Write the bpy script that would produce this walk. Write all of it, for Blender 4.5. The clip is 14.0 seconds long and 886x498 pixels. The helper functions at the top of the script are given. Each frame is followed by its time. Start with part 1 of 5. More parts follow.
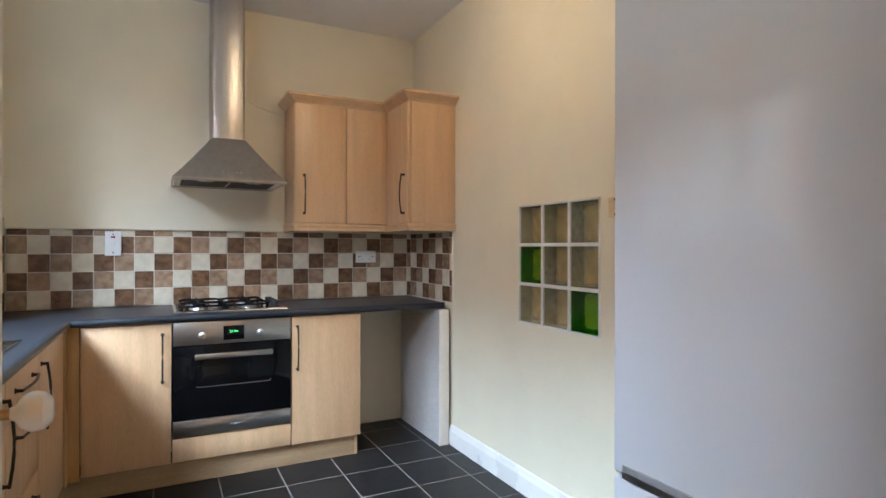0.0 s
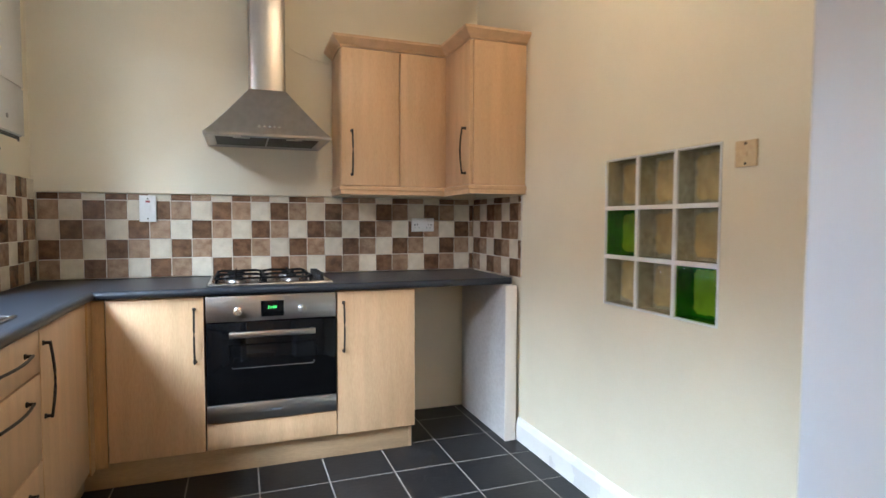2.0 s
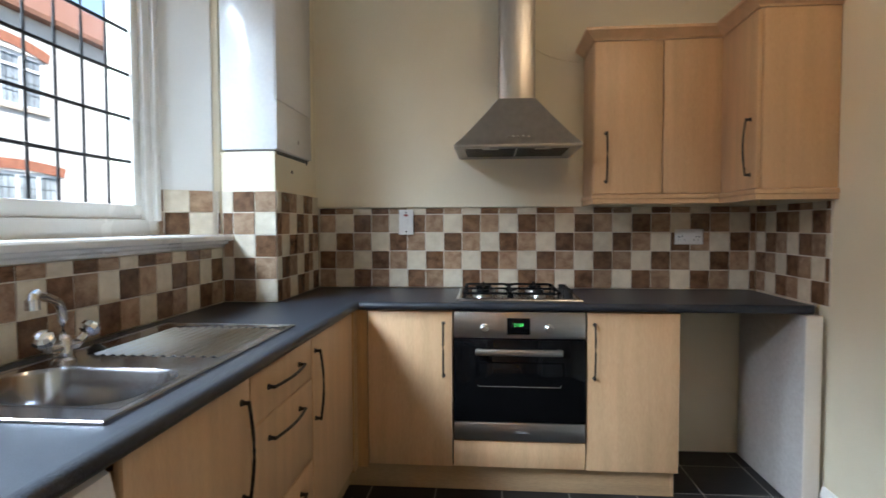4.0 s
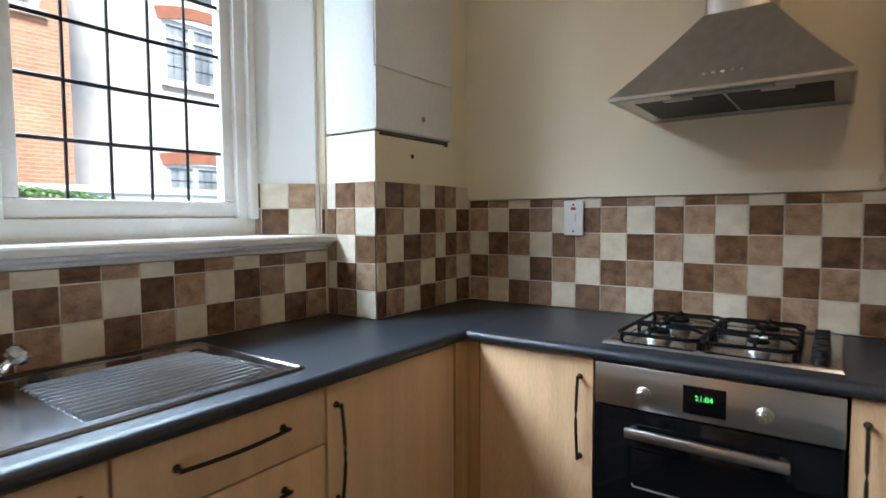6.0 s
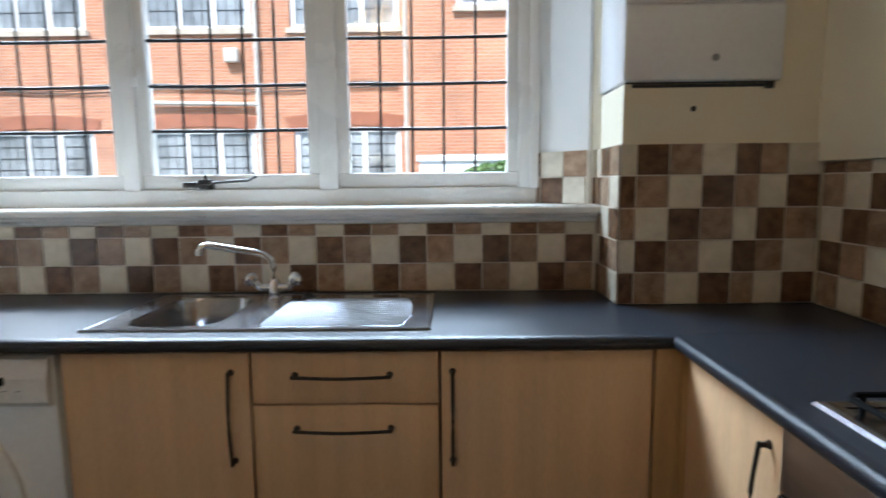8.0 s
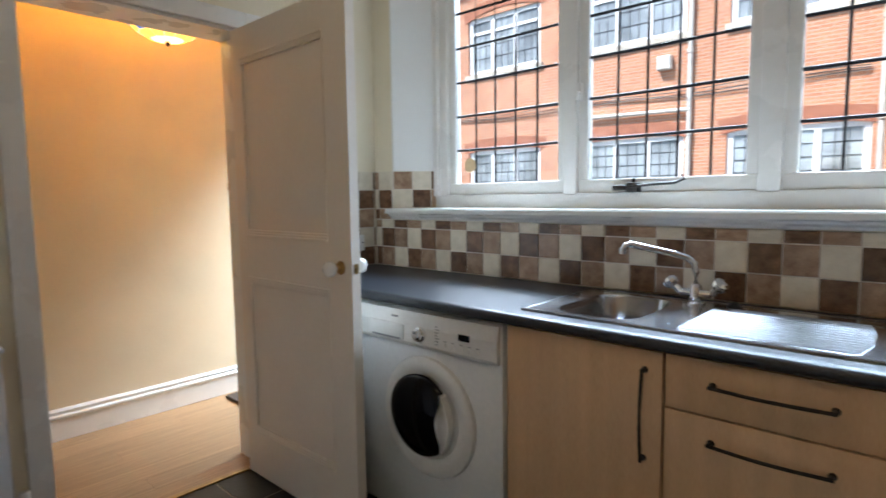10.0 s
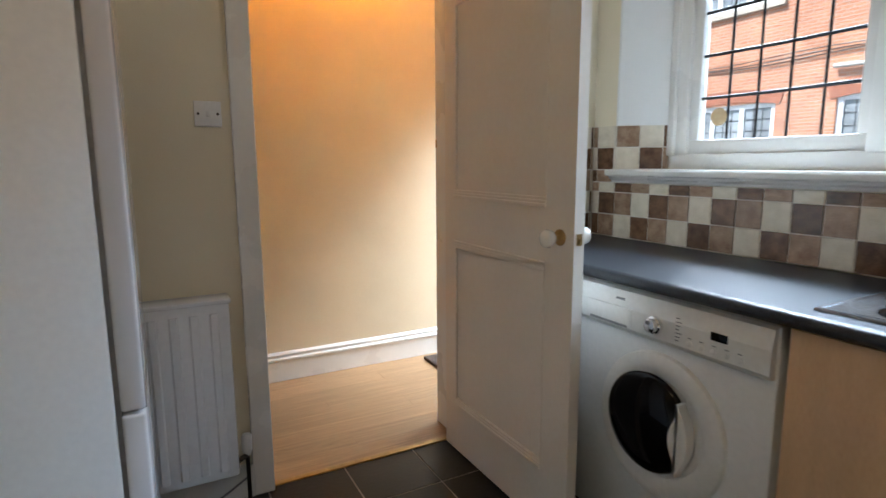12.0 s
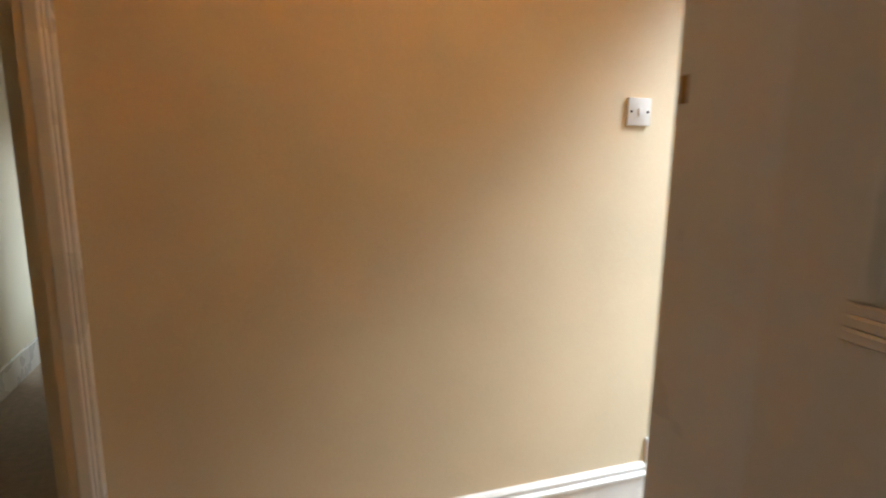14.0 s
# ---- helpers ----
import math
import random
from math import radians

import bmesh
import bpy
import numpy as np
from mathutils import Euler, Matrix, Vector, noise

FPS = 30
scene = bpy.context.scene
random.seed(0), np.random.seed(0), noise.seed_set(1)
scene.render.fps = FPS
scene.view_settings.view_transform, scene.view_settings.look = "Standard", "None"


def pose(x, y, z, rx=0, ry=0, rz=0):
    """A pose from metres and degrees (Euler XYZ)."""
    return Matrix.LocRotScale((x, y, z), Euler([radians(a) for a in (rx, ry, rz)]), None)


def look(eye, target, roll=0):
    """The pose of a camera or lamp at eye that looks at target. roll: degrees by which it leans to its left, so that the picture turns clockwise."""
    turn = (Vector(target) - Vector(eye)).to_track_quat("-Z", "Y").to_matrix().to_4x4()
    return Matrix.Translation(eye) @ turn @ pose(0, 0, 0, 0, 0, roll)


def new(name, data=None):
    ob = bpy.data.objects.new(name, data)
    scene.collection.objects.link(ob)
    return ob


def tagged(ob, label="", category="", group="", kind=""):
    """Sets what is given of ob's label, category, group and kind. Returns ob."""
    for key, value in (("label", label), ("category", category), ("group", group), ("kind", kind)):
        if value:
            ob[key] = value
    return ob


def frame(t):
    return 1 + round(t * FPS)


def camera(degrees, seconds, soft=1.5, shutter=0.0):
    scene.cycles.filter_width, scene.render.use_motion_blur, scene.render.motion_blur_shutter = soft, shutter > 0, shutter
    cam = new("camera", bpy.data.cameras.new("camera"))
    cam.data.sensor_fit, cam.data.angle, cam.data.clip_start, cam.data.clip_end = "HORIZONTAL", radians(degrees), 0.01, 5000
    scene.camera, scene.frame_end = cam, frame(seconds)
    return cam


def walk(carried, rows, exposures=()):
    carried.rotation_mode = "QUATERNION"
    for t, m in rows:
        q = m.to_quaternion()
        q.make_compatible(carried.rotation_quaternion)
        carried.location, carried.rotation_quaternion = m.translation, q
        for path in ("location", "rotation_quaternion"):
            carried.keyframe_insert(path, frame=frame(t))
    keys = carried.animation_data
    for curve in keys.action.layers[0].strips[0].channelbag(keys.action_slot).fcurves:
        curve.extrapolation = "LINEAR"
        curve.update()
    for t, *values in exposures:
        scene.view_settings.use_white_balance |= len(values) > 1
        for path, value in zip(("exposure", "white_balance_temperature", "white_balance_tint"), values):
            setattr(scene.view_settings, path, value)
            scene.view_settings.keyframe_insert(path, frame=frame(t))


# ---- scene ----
cam = camera(77.5, 14.0, shutter=0.4)
PATH = [
    (0, (0.084, 0.153, 1.261), (0.985, 1.927, 1.258), 0.1),
    (0.5, (0.107, 0.165, 1.274), (0.939, 1.978, 1.243), -0.0),
    (1, (0.132, 0.211, 1.254), (0.923, 2.046, 1.183), -0.2),
    (1.5, (0.194, 0.371, 1.232), (0.954, 2.218, 1.125), 0.4),
    (2, (0.291, 0.581, 1.222), (0.979, 2.456, 1.122), 0.2),
    (2.5, (0.323, 0.745, 1.257), (0.879, 2.664, 1.155), -0.2),
    (3, (0.337, 0.798, 1.279), (0.643, 2.772, 1.178), -0.1),
    (3.5, (0.309, 0.804, 1.277), (0.362, 2.801, 1.178), -0.1),
    (4, (0.302, 0.813, 1.265), (0.131, 2.803, 1.18), -0.2),
    (4.2, (0.305, 0.812, 1.269), (0.044, 2.793, 1.172), -0.1),
    (6.5, (0.84, 2.198, 1.297), (-0.606, 3.575, 1.181), -0.3),
    (7, (0.937, 2.554, 1.295), (-0.787, 3.562, 1.185), -0.3),
    (7.5, (1.03, 2.735, 1.294), (-0.912, 3.197, 1.185), -0.5),
    (8, (1.092, 2.754, 1.311), (-0.894, 2.731, 1.074), -0.6),
    (8.5, (1.088, 2.794, 1.283), (-0.855, 2.37, 1.073), -0.5),
    (9, (1.096, 2.79, 1.29), (-0.719, 1.974, 1.085), -0.5),
    (9.2, (1.101, 2.776, 1.289), (-0.657, 1.845, 1.085), -0.6),
    (11.3, (1.118, 2.698, 1.272), (0.081, 1.003, 1.042), -0.1),
    (11.5, (1.114, 2.645, 1.265), (0.097, 0.944, 0.996), 0.2),
    (11.9, (1.025, 2.477, 1.26), (0.067, 0.749, 0.951), 0.1),
    (12, (0.996, 2.438, 1.262), (0.068, 0.694, 0.953), -0.3),
    (12.5, (0.837, 2.117, 1.262), (-0.043, 0.35, 0.941), -0.4),
    (13, (0.668, 1.7, 1.271), (-0.131, -0.105, 0.949), -0.4),
    (13.5, (0.491, 1.247, 1.268), (-0.207, -0.598, 0.943), 0.2),
    (13.8, (0.369, 0.948, 1.272), (-0.263, -0.917, 0.921), 0.2),
    (14, (0.33, 0.748, 1.272), (-0.291, -1.118, 0.911), 0.6),
]
EXPOSURES = [(0, 1.8, 5800, 11), (1.5, 1.95, 5800, 11), (2.5, 2.05, 6250, 11), (3, 2.05, 6500, 11), (3.5, 1.9, 6550, 11), (4, 1.35, 6150, 11), (6.5, 1.35, 6150, 11), (7.5, 1.05, 6050, 11), (9, 1.15, 6000, 11), (11.5, 1.15, 5950, 11), (12.5, 1.2, 6050, 11), (13.5, 1.15, 6350, 11), (14, 0.4, 6600, 11)]
walk(cam, [(t, look(eye, target, roll)) for t, eye, target, roll in PATH], EXPOSURES)

# ---- world, sun and lamps ----
world = bpy.data.worlds.new("overcast")
scene.world = world
world.use_nodes = True
wt = world.node_tree
sky = wt.nodes.new("ShaderNodeTexSky")
sky.sky_type = "NISHITA"
sky.sun_disc = False
sky.sun_elevation, sky.sun_rotation = radians(48), radians(250)
wt.links.new(sky.outputs[0], wt.nodes["Background"].inputs[0])
wt.nodes["Background"].inputs[1].default_value = 0.15


def lamp(name, kind, m, energy, colour=(1, 1, 1), **values):
    data = bpy.data.lights.new(name, kind)
    data.energy, data.color = energy, colour
    if kind == "SUN":
        data.angle = values["angle"]
    if kind == "AREA":
        data.shape, data.size, data.size_y = "RECTANGLE", values["size"], values["size_y"]
    if kind == "POINT":
        data.shadow_soft_size = values["radius"]
    ob = new(name, data)
    ob.matrix_world = m
    return ob


# soft sun on the houses opposite, from behind the kitchen's roof
lamp("sun", "SUN", look((6, -3, 9), (0, 0, 0)), 5.0, (1, 0.97, 0.93), angle=radians(12))
# the sky above the window
lamp("window_sky_light", "AREA", look((-5.0, 0.5, 6.45), (0.2, 2.2, 1.0)), 2100, (0.69, 0.86, 1.0), size=10.0, size_y=2.8)
# ceiling bulb of the kitchen, bulb of the hall lamp, and daylight down the hall
lamp("kitchen_bulb", "POINT", pose(0.93, 2.26, 2.56), 2.2, (1, 0.66, 0.33), radius=0.09)
lamp("hall_bulb", "POINT", pose(-0.05, -0.12, 2.16), 8.0, (1, 0.36, 0.005), radius=0.05)
lamp("hall_sky_light", "AREA", look((-2.3, -0.05, 3.1), (-0.8, -0.75, 0.8)), 66, (0.86, 0.93, 1.0), size=0.6, size_y=0.4)


# ---- materials ----
def material(name, base, rough=0.5, metal=0.0, vary=0.12, scale=6.0, bump=0.0, bump_scale=60.0, fine=0.05, stretch=(1, 1, 1), second=None,
             per_object=0.0, coat=0.0, spec=0.5, rough_vary=0.0):
    m = bpy.data.materials.new(name)
    m.use_nodes = True
    n, l = m.node_tree.nodes, m.node_tree.links
    b = n["Principled BSDF"]
    b.inputs["Roughness"].default_value, b.inputs["Metallic"].default_value = rough, metal
    b.inputs["Coat Weight"].default_value = coat
    b.inputs["Coat Roughness"].default_value = 0.08
    b.inputs["Specular IOR Level"].default_value = spec
    co = n.new("ShaderNodeTexCoord")
    mp = n.new("ShaderNodeMapping")
    mp.inputs["Scale"].default_value = stretch
    l.new(co.outputs["Object"], mp.inputs["Vector"])
    big, small = n.new("ShaderNodeTexNoise"), n.new("ShaderNodeTexNoise")
    big.inputs["Scale"].default_value, small.inputs["Scale"].default_value = scale, bump_scale
    big.inputs["Detail"].default_value, small.inputs["Detail"].default_value = 5, 3
    for t in (big, small):
        l.new(mp.outputs[0], t.inputs["Vector"])
    ramp = n.new("ShaderNodeValToRGB")
    dark = second or tuple(c * (1 - vary) for c in base)
    light = base if second else tuple(min(1, c * (1 + vary * 0.6)) for c in base)
    ramp.color_ramp.elements[0].color, ramp.color_ramp.elements[1].color = (*dark, 1), (*light, 1)
    ramp.color_ramp.elements[0].position, ramp.color_ramp.elements[1].position = 0.32, 0.68
    if per_object:
        info, add = n.new("ShaderNodeObjectInfo"), n.new("ShaderNodeVectorMath")
        add.operation = "MULTIPLY_ADD"
        l.new(info.outputs["Random"], add.inputs[0])
        add.inputs[1].default_value = (37, 23, 51)
        l.new(mp.outputs[0], add.inputs[2])
        l.new(add.outputs[0], big.inputs["Vector"])
    l.new(big.outputs["Fac"], ramp.inputs["Fac"])
    grain = n.new("ShaderNodeMix")
    grain.data_type, grain.blend_type = "RGBA", "OVERLAY"
    grain.inputs["Factor"].default_value = min(1, fine * 5)
    l.new(ramp.outputs["Color"], grain.inputs["A"])
    l.new(small.outputs["Fac"], grain.inputs["B"])
    last = grain.outputs["Result"]
    if per_object:
        hsv, rng = n.new("ShaderNodeHueSaturation"), n.new("ShaderNodeMapRange")
        rng.inputs["To Min"].default_value, rng.inputs["To Max"].default_value = 1 - per_object, 1 + per_object
        l.new(info.outputs["Random"], rng.inputs["Value"])
        l.new(rng.outputs[0], hsv.inputs["Value"])
        l.new(last, hsv.inputs["Color"])
        last = hsv.outputs[0]
    l.new(last, b.inputs["Base Color"])
    if rough_vary:
        rr = n.new("ShaderNodeMapRange")
        rr.inputs["To Min"].default_value, rr.inputs["To Max"].default_value = rough - rough_vary, rough + rough_vary
        l.new(big.outputs["Fac"], rr.inputs["Value"])
        l.new(rr.outputs[0], b.inputs["Roughness"])
    if bump:
        bp = n.new("ShaderNodeBump")
        bp.inputs["Strength"].default_value, bp.inputs["Distance"].default_value = bump, 0.004
        l.new(small.outputs["Fac"], bp.inputs["Height"])
        l.new(bp.outputs[0], b.inputs["Normal"])
    return m


def glass(name, tint, rough=0.0, gloss=1.0):
    m = bpy.data.materials.new(name)
    m.use_nodes = True
    n, l = m.node_tree.nodes, m.node_tree.links
    n.remove(n["Principled BSDF"])
    clear, shine, mix, fr = n.new("ShaderNodeBsdfTransparent"), n.new("ShaderNodeBsdfGlossy"), n.new("ShaderNodeMixShader"), n.new("ShaderNodeLayerWeight")
    clear.inputs[0].default_value = (*tint, 1)
    shine.inputs["Roughness"].default_value = rough
    fr.inputs["Blend"].default_value = 0.5
    power, ramp = n.new("ShaderNodeMath"), n.new("ShaderNodeMapRange")
    power.operation = "POWER"
    power.inputs[1].default_value = 5
    l.new(fr.outputs["Facing"], power.inputs[0])
    l.new(power.outputs[0], ramp.inputs["Value"])
    ramp.inputs["To Min"].default_value, ramp.inputs["To Max"].default_value = 0.04, 0.9
    wave, bp = n.new("ShaderNodeTexNoise"), n.new("ShaderNodeBump")
    wave.inputs["Scale"].default_value = 7
    bp.inputs["Strength"].default_value, bp.inputs["Distance"].default_value = 0.08, 0.01
    l.new(wave.outputs["Fac"], bp.inputs["Height"])
    l.new(bp.outputs[0], shine.inputs["Normal"])
    l.new(ramp.outputs[0], mix.inputs[0])
    l.new(clear.outputs[0], mix.inputs[1])
    l.new(shine.outputs[0], mix.inputs[2])
    l.new(mix.outputs[0], n["Material Output"].inputs[0])
    return m


def glow(name, colour, strength):
    m = bpy.data.materials.new(name)
    m.use_nodes = True
    b = m.node_tree.nodes["Principled BSDF"]
    b.inputs["Base Color"].default_value = (*colour, 1)
    b.inputs["Emission Color"].default_value, b.inputs["Emission Strength"].default_value = (*colour, 1), strength
    return m


def brickwork(name, base, second, mortar):
    m = bpy.data.materials.new(name)
    m.use_nodes = True
    n, l = m.node_tree.nodes, m.node_tree.links
    b = n["Principled BSDF"]
    co, sep, com, br = n.new("ShaderNodeTexCoord"), n.new("ShaderNodeSeparateXYZ"), n.new("ShaderNodeCombineXYZ"), n.new("ShaderNodeTexBrick")
    l.new(co.outputs["Object"], sep.inputs[0])
    add = n.new("ShaderNodeMath")
    l.new(sep.outputs["X"], add.inputs[0])
    l.new(sep.outputs["Y"], add.inputs[1])
    l.new(add.outputs[0], com.inputs["X"])
    l.new(sep.outputs["Z"], com.inputs["Y"])
    l.new(com.outputs[0], br.inputs["Vector"])
    for key, value in (("Scale", 1.0), ("Brick Width", 0.225), ("Row Height", 0.075), ("Mortar Size", 0.007), ("Bias", -0.1)):
        br.inputs[key].default_value = value
    for key, value in (("Color1", base), ("Color2", second), ("Mortar", mortar)):
        br.inputs[key].default_value = (*value, 1)
    no, mx = n.new("ShaderNodeTexNoise"), n.new("ShaderNodeMix")
    no.inputs["Scale"].default_value, no.inputs["Detail"].default_value = 1.3, 6
    mx.data_type, mx.blend_type = "RGBA", "OVERLAY"
    mx.inputs["Factor"].default_value = 0.35
    l.new(co.outputs["Object"], no.inputs["Vector"])
    l.new(br.outputs["Color"], mx.inputs["A"])
    l.new(no.outputs["Fac"], mx.inputs["B"])
    l.new(mx.outputs["Result"], b.inputs["Base Color"])
    bp = n.new("ShaderNodeBump")
    bp.invert = True
    bp.inputs["Strength"].default_value, bp.inputs["Distance"].default_value = 0.5, 0.01
    l.new(br.outputs["Fac"], bp.inputs["Height"])
    l.new(bp.outputs[0], b.inputs["Normal"])
    b.inputs["Roughness"].default_value = 0.85
    return m


CREAM = material("cream_paint", (0.79, 0.715, 0.55), 0.62, vary=0.05, scale=2, bump=0.08, bump_scale=180, fine=0.02)
WHITE_WALL = material("white_paint_plaster", (0.80, 0.80, 0.78), 0.6, vary=0.04, scale=2, bump=0.08, bump_scale=150, fine=0.02)
CEILING = material("ceiling_paint", (0.80, 0.78, 0.74), 0.75, vary=0.04, scale=1.5, bump=0.06, bump_scale=120, fine=0.02)
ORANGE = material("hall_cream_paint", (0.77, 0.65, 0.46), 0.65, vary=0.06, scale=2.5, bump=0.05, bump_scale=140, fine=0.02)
GLOSS_WHITE = material("white_gloss_paint", (0.80, 0.78, 0.74), 0.28, vary=0.05, scale=4, bump=0.05, bump_scale=40, fine=0.02, rough_vary=0.06)
DOOR_PAINT = material("door_gloss_paint", (0.78, 0.72, 0.64), 0.33, vary=0.04, scale=3, bump=0.06, bump_scale=55, fine=0.02, rough_vary=0.05)
MAPLE = material("maple_laminate", (0.66, 0.43, 0.245), 0.36, vary=0.09, scale=2.2, bump=0.03, bump_scale=60, fine=0.06, stretch=(9, 9, 0.7))
# corner post's dark wood; on cabinet bodies it paints the shade in door gaps
EDGE_AND_GAP = material("wood_edging_and_gap_shade", (0.50, 0.30, 0.13), 0.45, vary=0.14, scale=3, bump_scale=50, fine=0.05, stretch=(9, 9, 0.7))
PLINTH = material("plinth_laminate", (0.53, 0.365, 0.21), 0.5, vary=0.12, scale=3, bump_scale=40, fine=0.05, stretch=(0.8, 0.8, 8))
CARCASS = material("grey_white_carcass_board", (0.54, 0.51, 0.49), 0.5, vary=0.05, scale=3)
WORKTOP = material("charcoal_speckled_laminate", (0.024, 0.029, 0.039), 0.33, vary=0.6, scale=260, bump=0.3, bump_scale=300, fine=0.2, rough_vary=0.05)
STEEL = material("brushed_steel", (0.50, 0.485, 0.47), 0.30, 1.0, vary=0.08, scale=5, bump=0.05, bump_scale=120, fine=0.04, stretch=(0.3, 8, 8), rough_vary=0.05)
HOOD_STEEL = material("brushed_hood_steel", (0.52, 0.49, 0.46), 0.33, 1.0, vary=0.08, scale=4, bump=0.05, bump_scale=90, fine=0.05, stretch=(8, 8, 0.4), rough_vary=0.04)
SINK_STEEL = material("sink_steel", (0.40, 0.41, 0.44), 0.20, 1.0, vary=0.08, scale=7, bump=0.0, bump_scale=40, fine=0.03, rough_vary=0.06)
CHROME = material("chrome", (0.82, 0.82, 0.83), 0.08, 1.0, vary=0.03)
DARK_METAL = material("dark_pewter_metal", (0.045, 0.038, 0.034), 0.38, 0.7, vary=0.2, scale=30, rough_vary=0.08)
IRON = material("black_enamel_iron", (0.006, 0.006, 0.0065), 0.6, spec=0.1, vary=0.3, scale=40, bump=0.15, bump_scale=250)
BLACK_GLASS = material("black_oven_glass", (0.004, 0.004, 0.0045), 0.06, vary=0.1, spec=0.2)
BLACK_PLASTIC = material("black_plastic", (0.012, 0.012, 0.013), 0.4, vary=0.2)
FILTER = material("grease_filter_mesh", (0.05, 0.045, 0.04), 0.55, 0.5, vary=0.3, scale=200, bump=0.5, bump_scale=300)
APPLIANCE = material("white_enamel", (0.80, 0.81, 0.82), 0.22, vary=0.03, scale=3, coat=0.3)
FRIDGE = material("white_gloss_fridge", (0.62, 0.62, 0.65), 0.08, vary=0.02, scale=2, fine=0.0)
GREY_PLASTIC = material("grey_plastic", (0.25, 0.25, 0.26), 0.4, vary=0.1)
WHITE_PLASTIC = material("white_plastic", (0.78, 0.77, 0.75), 0.32, vary=0.03)
BEIGE_PLASTIC = material("beige_plastic", (0.70, 0.52, 0.30), 0.4, vary=0.05)
CERAMIC = material("white_porcelain", (0.82, 0.80, 0.76), 0.1, vary=0.03, coat=0.5)
BRASS = material("aged_brass", (0.45, 0.30, 0.13), 0.35, 1.0, vary=0.25, scale=25)
LEAD = material("dark_lead", (0.02, 0.02, 0.022), 0.55, 0.3, vary=0.3, scale=40)
GROUT = material("pale_grout", (0.74, 0.68, 0.58), 0.85, vary=0.15, scale=12, bump=0.2, bump_scale=200)
FLOOR_GROUT = material("grey_floor_grout", (0.30, 0.28, 0.26), 0.9, vary=0.25, scale=8, bump=0.2, bump_scale=150)
TILE_DARK = material("dark_brown_tile", (0.215, 0.118, 0.066), 0.2, scale=2.4, bump=0.12, bump_scale=14, fine=0.07, second=(0.085, 0.042, 0.022), per_object=0.14, rough_vary=0.06)
TILE_TAN = material("tan_tile", (0.43, 0.30, 0.20), 0.2, scale=2.4, bump=0.12, bump_scale=14, fine=0.06, second=(0.24, 0.145, 0.09), per_object=0.14, rough_vary=0.06)
TILE_CREAM = material("cream_tile", (0.76, 0.69, 0.56), 0.2, scale=2.0, bump=0.1, bump_scale=12, fine=0.03, second=(0.64, 0.57, 0.45), per_object=0.05, rough_vary=0.05)
SLATE = material("black_slate_tile", (0.014, 0.014, 0.0155), 0.42, scale=2.6, bump=0.25, bump_scale=16, fine=0.1, second=(0.008, 0.008, 0.009), spec=0.35, per_object=0.2, rough_vary=0.1)
OAK = material("oak_laminate_floor", (0.42, 0.26, 0.13), 0.38, scale=3.5, bump=0.06, bump_scale=45, fine=0.08, second=(0.25, 0.14, 0.065), stretch=(1, 7, 1), per_object=0.1, rough_vary=0.06)
CARPET = material("beige_carpet", (0.56, 0.47, 0.37), 0.95, vary=0.12, scale=30, bump=0.6, bump_scale=350, fine=0.08)
MAT_BROWN = material("brown_doormat", (0.08, 0.05, 0.035), 0.95, vary=0.3, scale=60, bump=0.8, bump_scale=300)
PANE = glass("window_glass", (0.97, 0.98, 0.98))
CLEAR = glass("clear_block_glass", (0.86, 0.86, 0.80), 0.05)
GREEN_CLEAR = glass("green_block_glass", (0.60, 0.80, 0.28), 0.05)
BLOCK_SIDE = material("glass_block_side", (0.60, 0.57, 0.46), 0.2, vary=0.25, scale=30)
BLOCK_GREEN = material("green_glass_block_side", (0.07, 0.26, 0.045), 0.2, vary=0.4, scale=30)
# rippled core, its tan standing for warm room light through the block
BLOCK_TAN = material("block_ripple_room_light", (0.84, 0.65, 0.36), 0.25, vary=0.2, scale=25, bump=0.6, bump_scale=45)
BRICK = brickwork("red_brickwork", (0.52, 0.23, 0.12), (0.44, 0.175, 0.09), (0.45, 0.36, 0.30))
BRICK_FLAT = material("rubbed_brick_arch", (0.34, 0.13, 0.075), 0.85, vary=0.2, scale=5, bump=0.2, bump_scale=40)
STONE = material("pale_stone", (0.50, 0.44, 0.36), 0.85, vary=0.15, scale=4, bump=0.2, bump_scale=40)
STONE_RENDER = material("pale_painted_render", (0.66, 0.62, 0.57), 0.85, vary=0.12, scale=3, bump=0.2, bump_scale=40)
SASH_WHITE = material("white_sash_paint", (0.80, 0.80, 0.80), 0.4, vary=0.04)
DARK_PANE = material("curtained_window_pane", (0.30, 0.33, 0.35), 0.05, vary=0.5, scale=1.2)
PIPE = material("painted_drainpipe", (0.55, 0.52, 0.47), 0.5, vary=0.15)
LEAF = material("hedge_leaf", (0.07, 0.13, 0.03), 0.6, vary=0.4, scale=8)
ROOF = material("clay_roof_tile", (0.22, 0.10, 0.06), 0.85, vary=0.3, scale=6, bump=0.4, bump_scale=12)
ASPHALT = material("asphalt", (0.06, 0.06, 0.06), 0.9, vary=0.25, scale=2, bump=0.3, bump_scale=80)
GREEN_DIGIT = glow("green_display_digits", (0.12, 1.0, 0.2), 0.35)
BULB_GLASS = glow("lit_opal_glass", (1.0, 0.86, 0.62), 4.0)
TIFFANY_Y = glow("lit_amber_glass", (1.0, 0.58, 0.08), 0.9)
TIFFANY_B = glow("lit_blue_glass", (0.06, 0.20, 0.60), 0.5)
TIFFANY_W = glow("lit_white_glass", (1.0, 0.86, 0.5), 0.9)


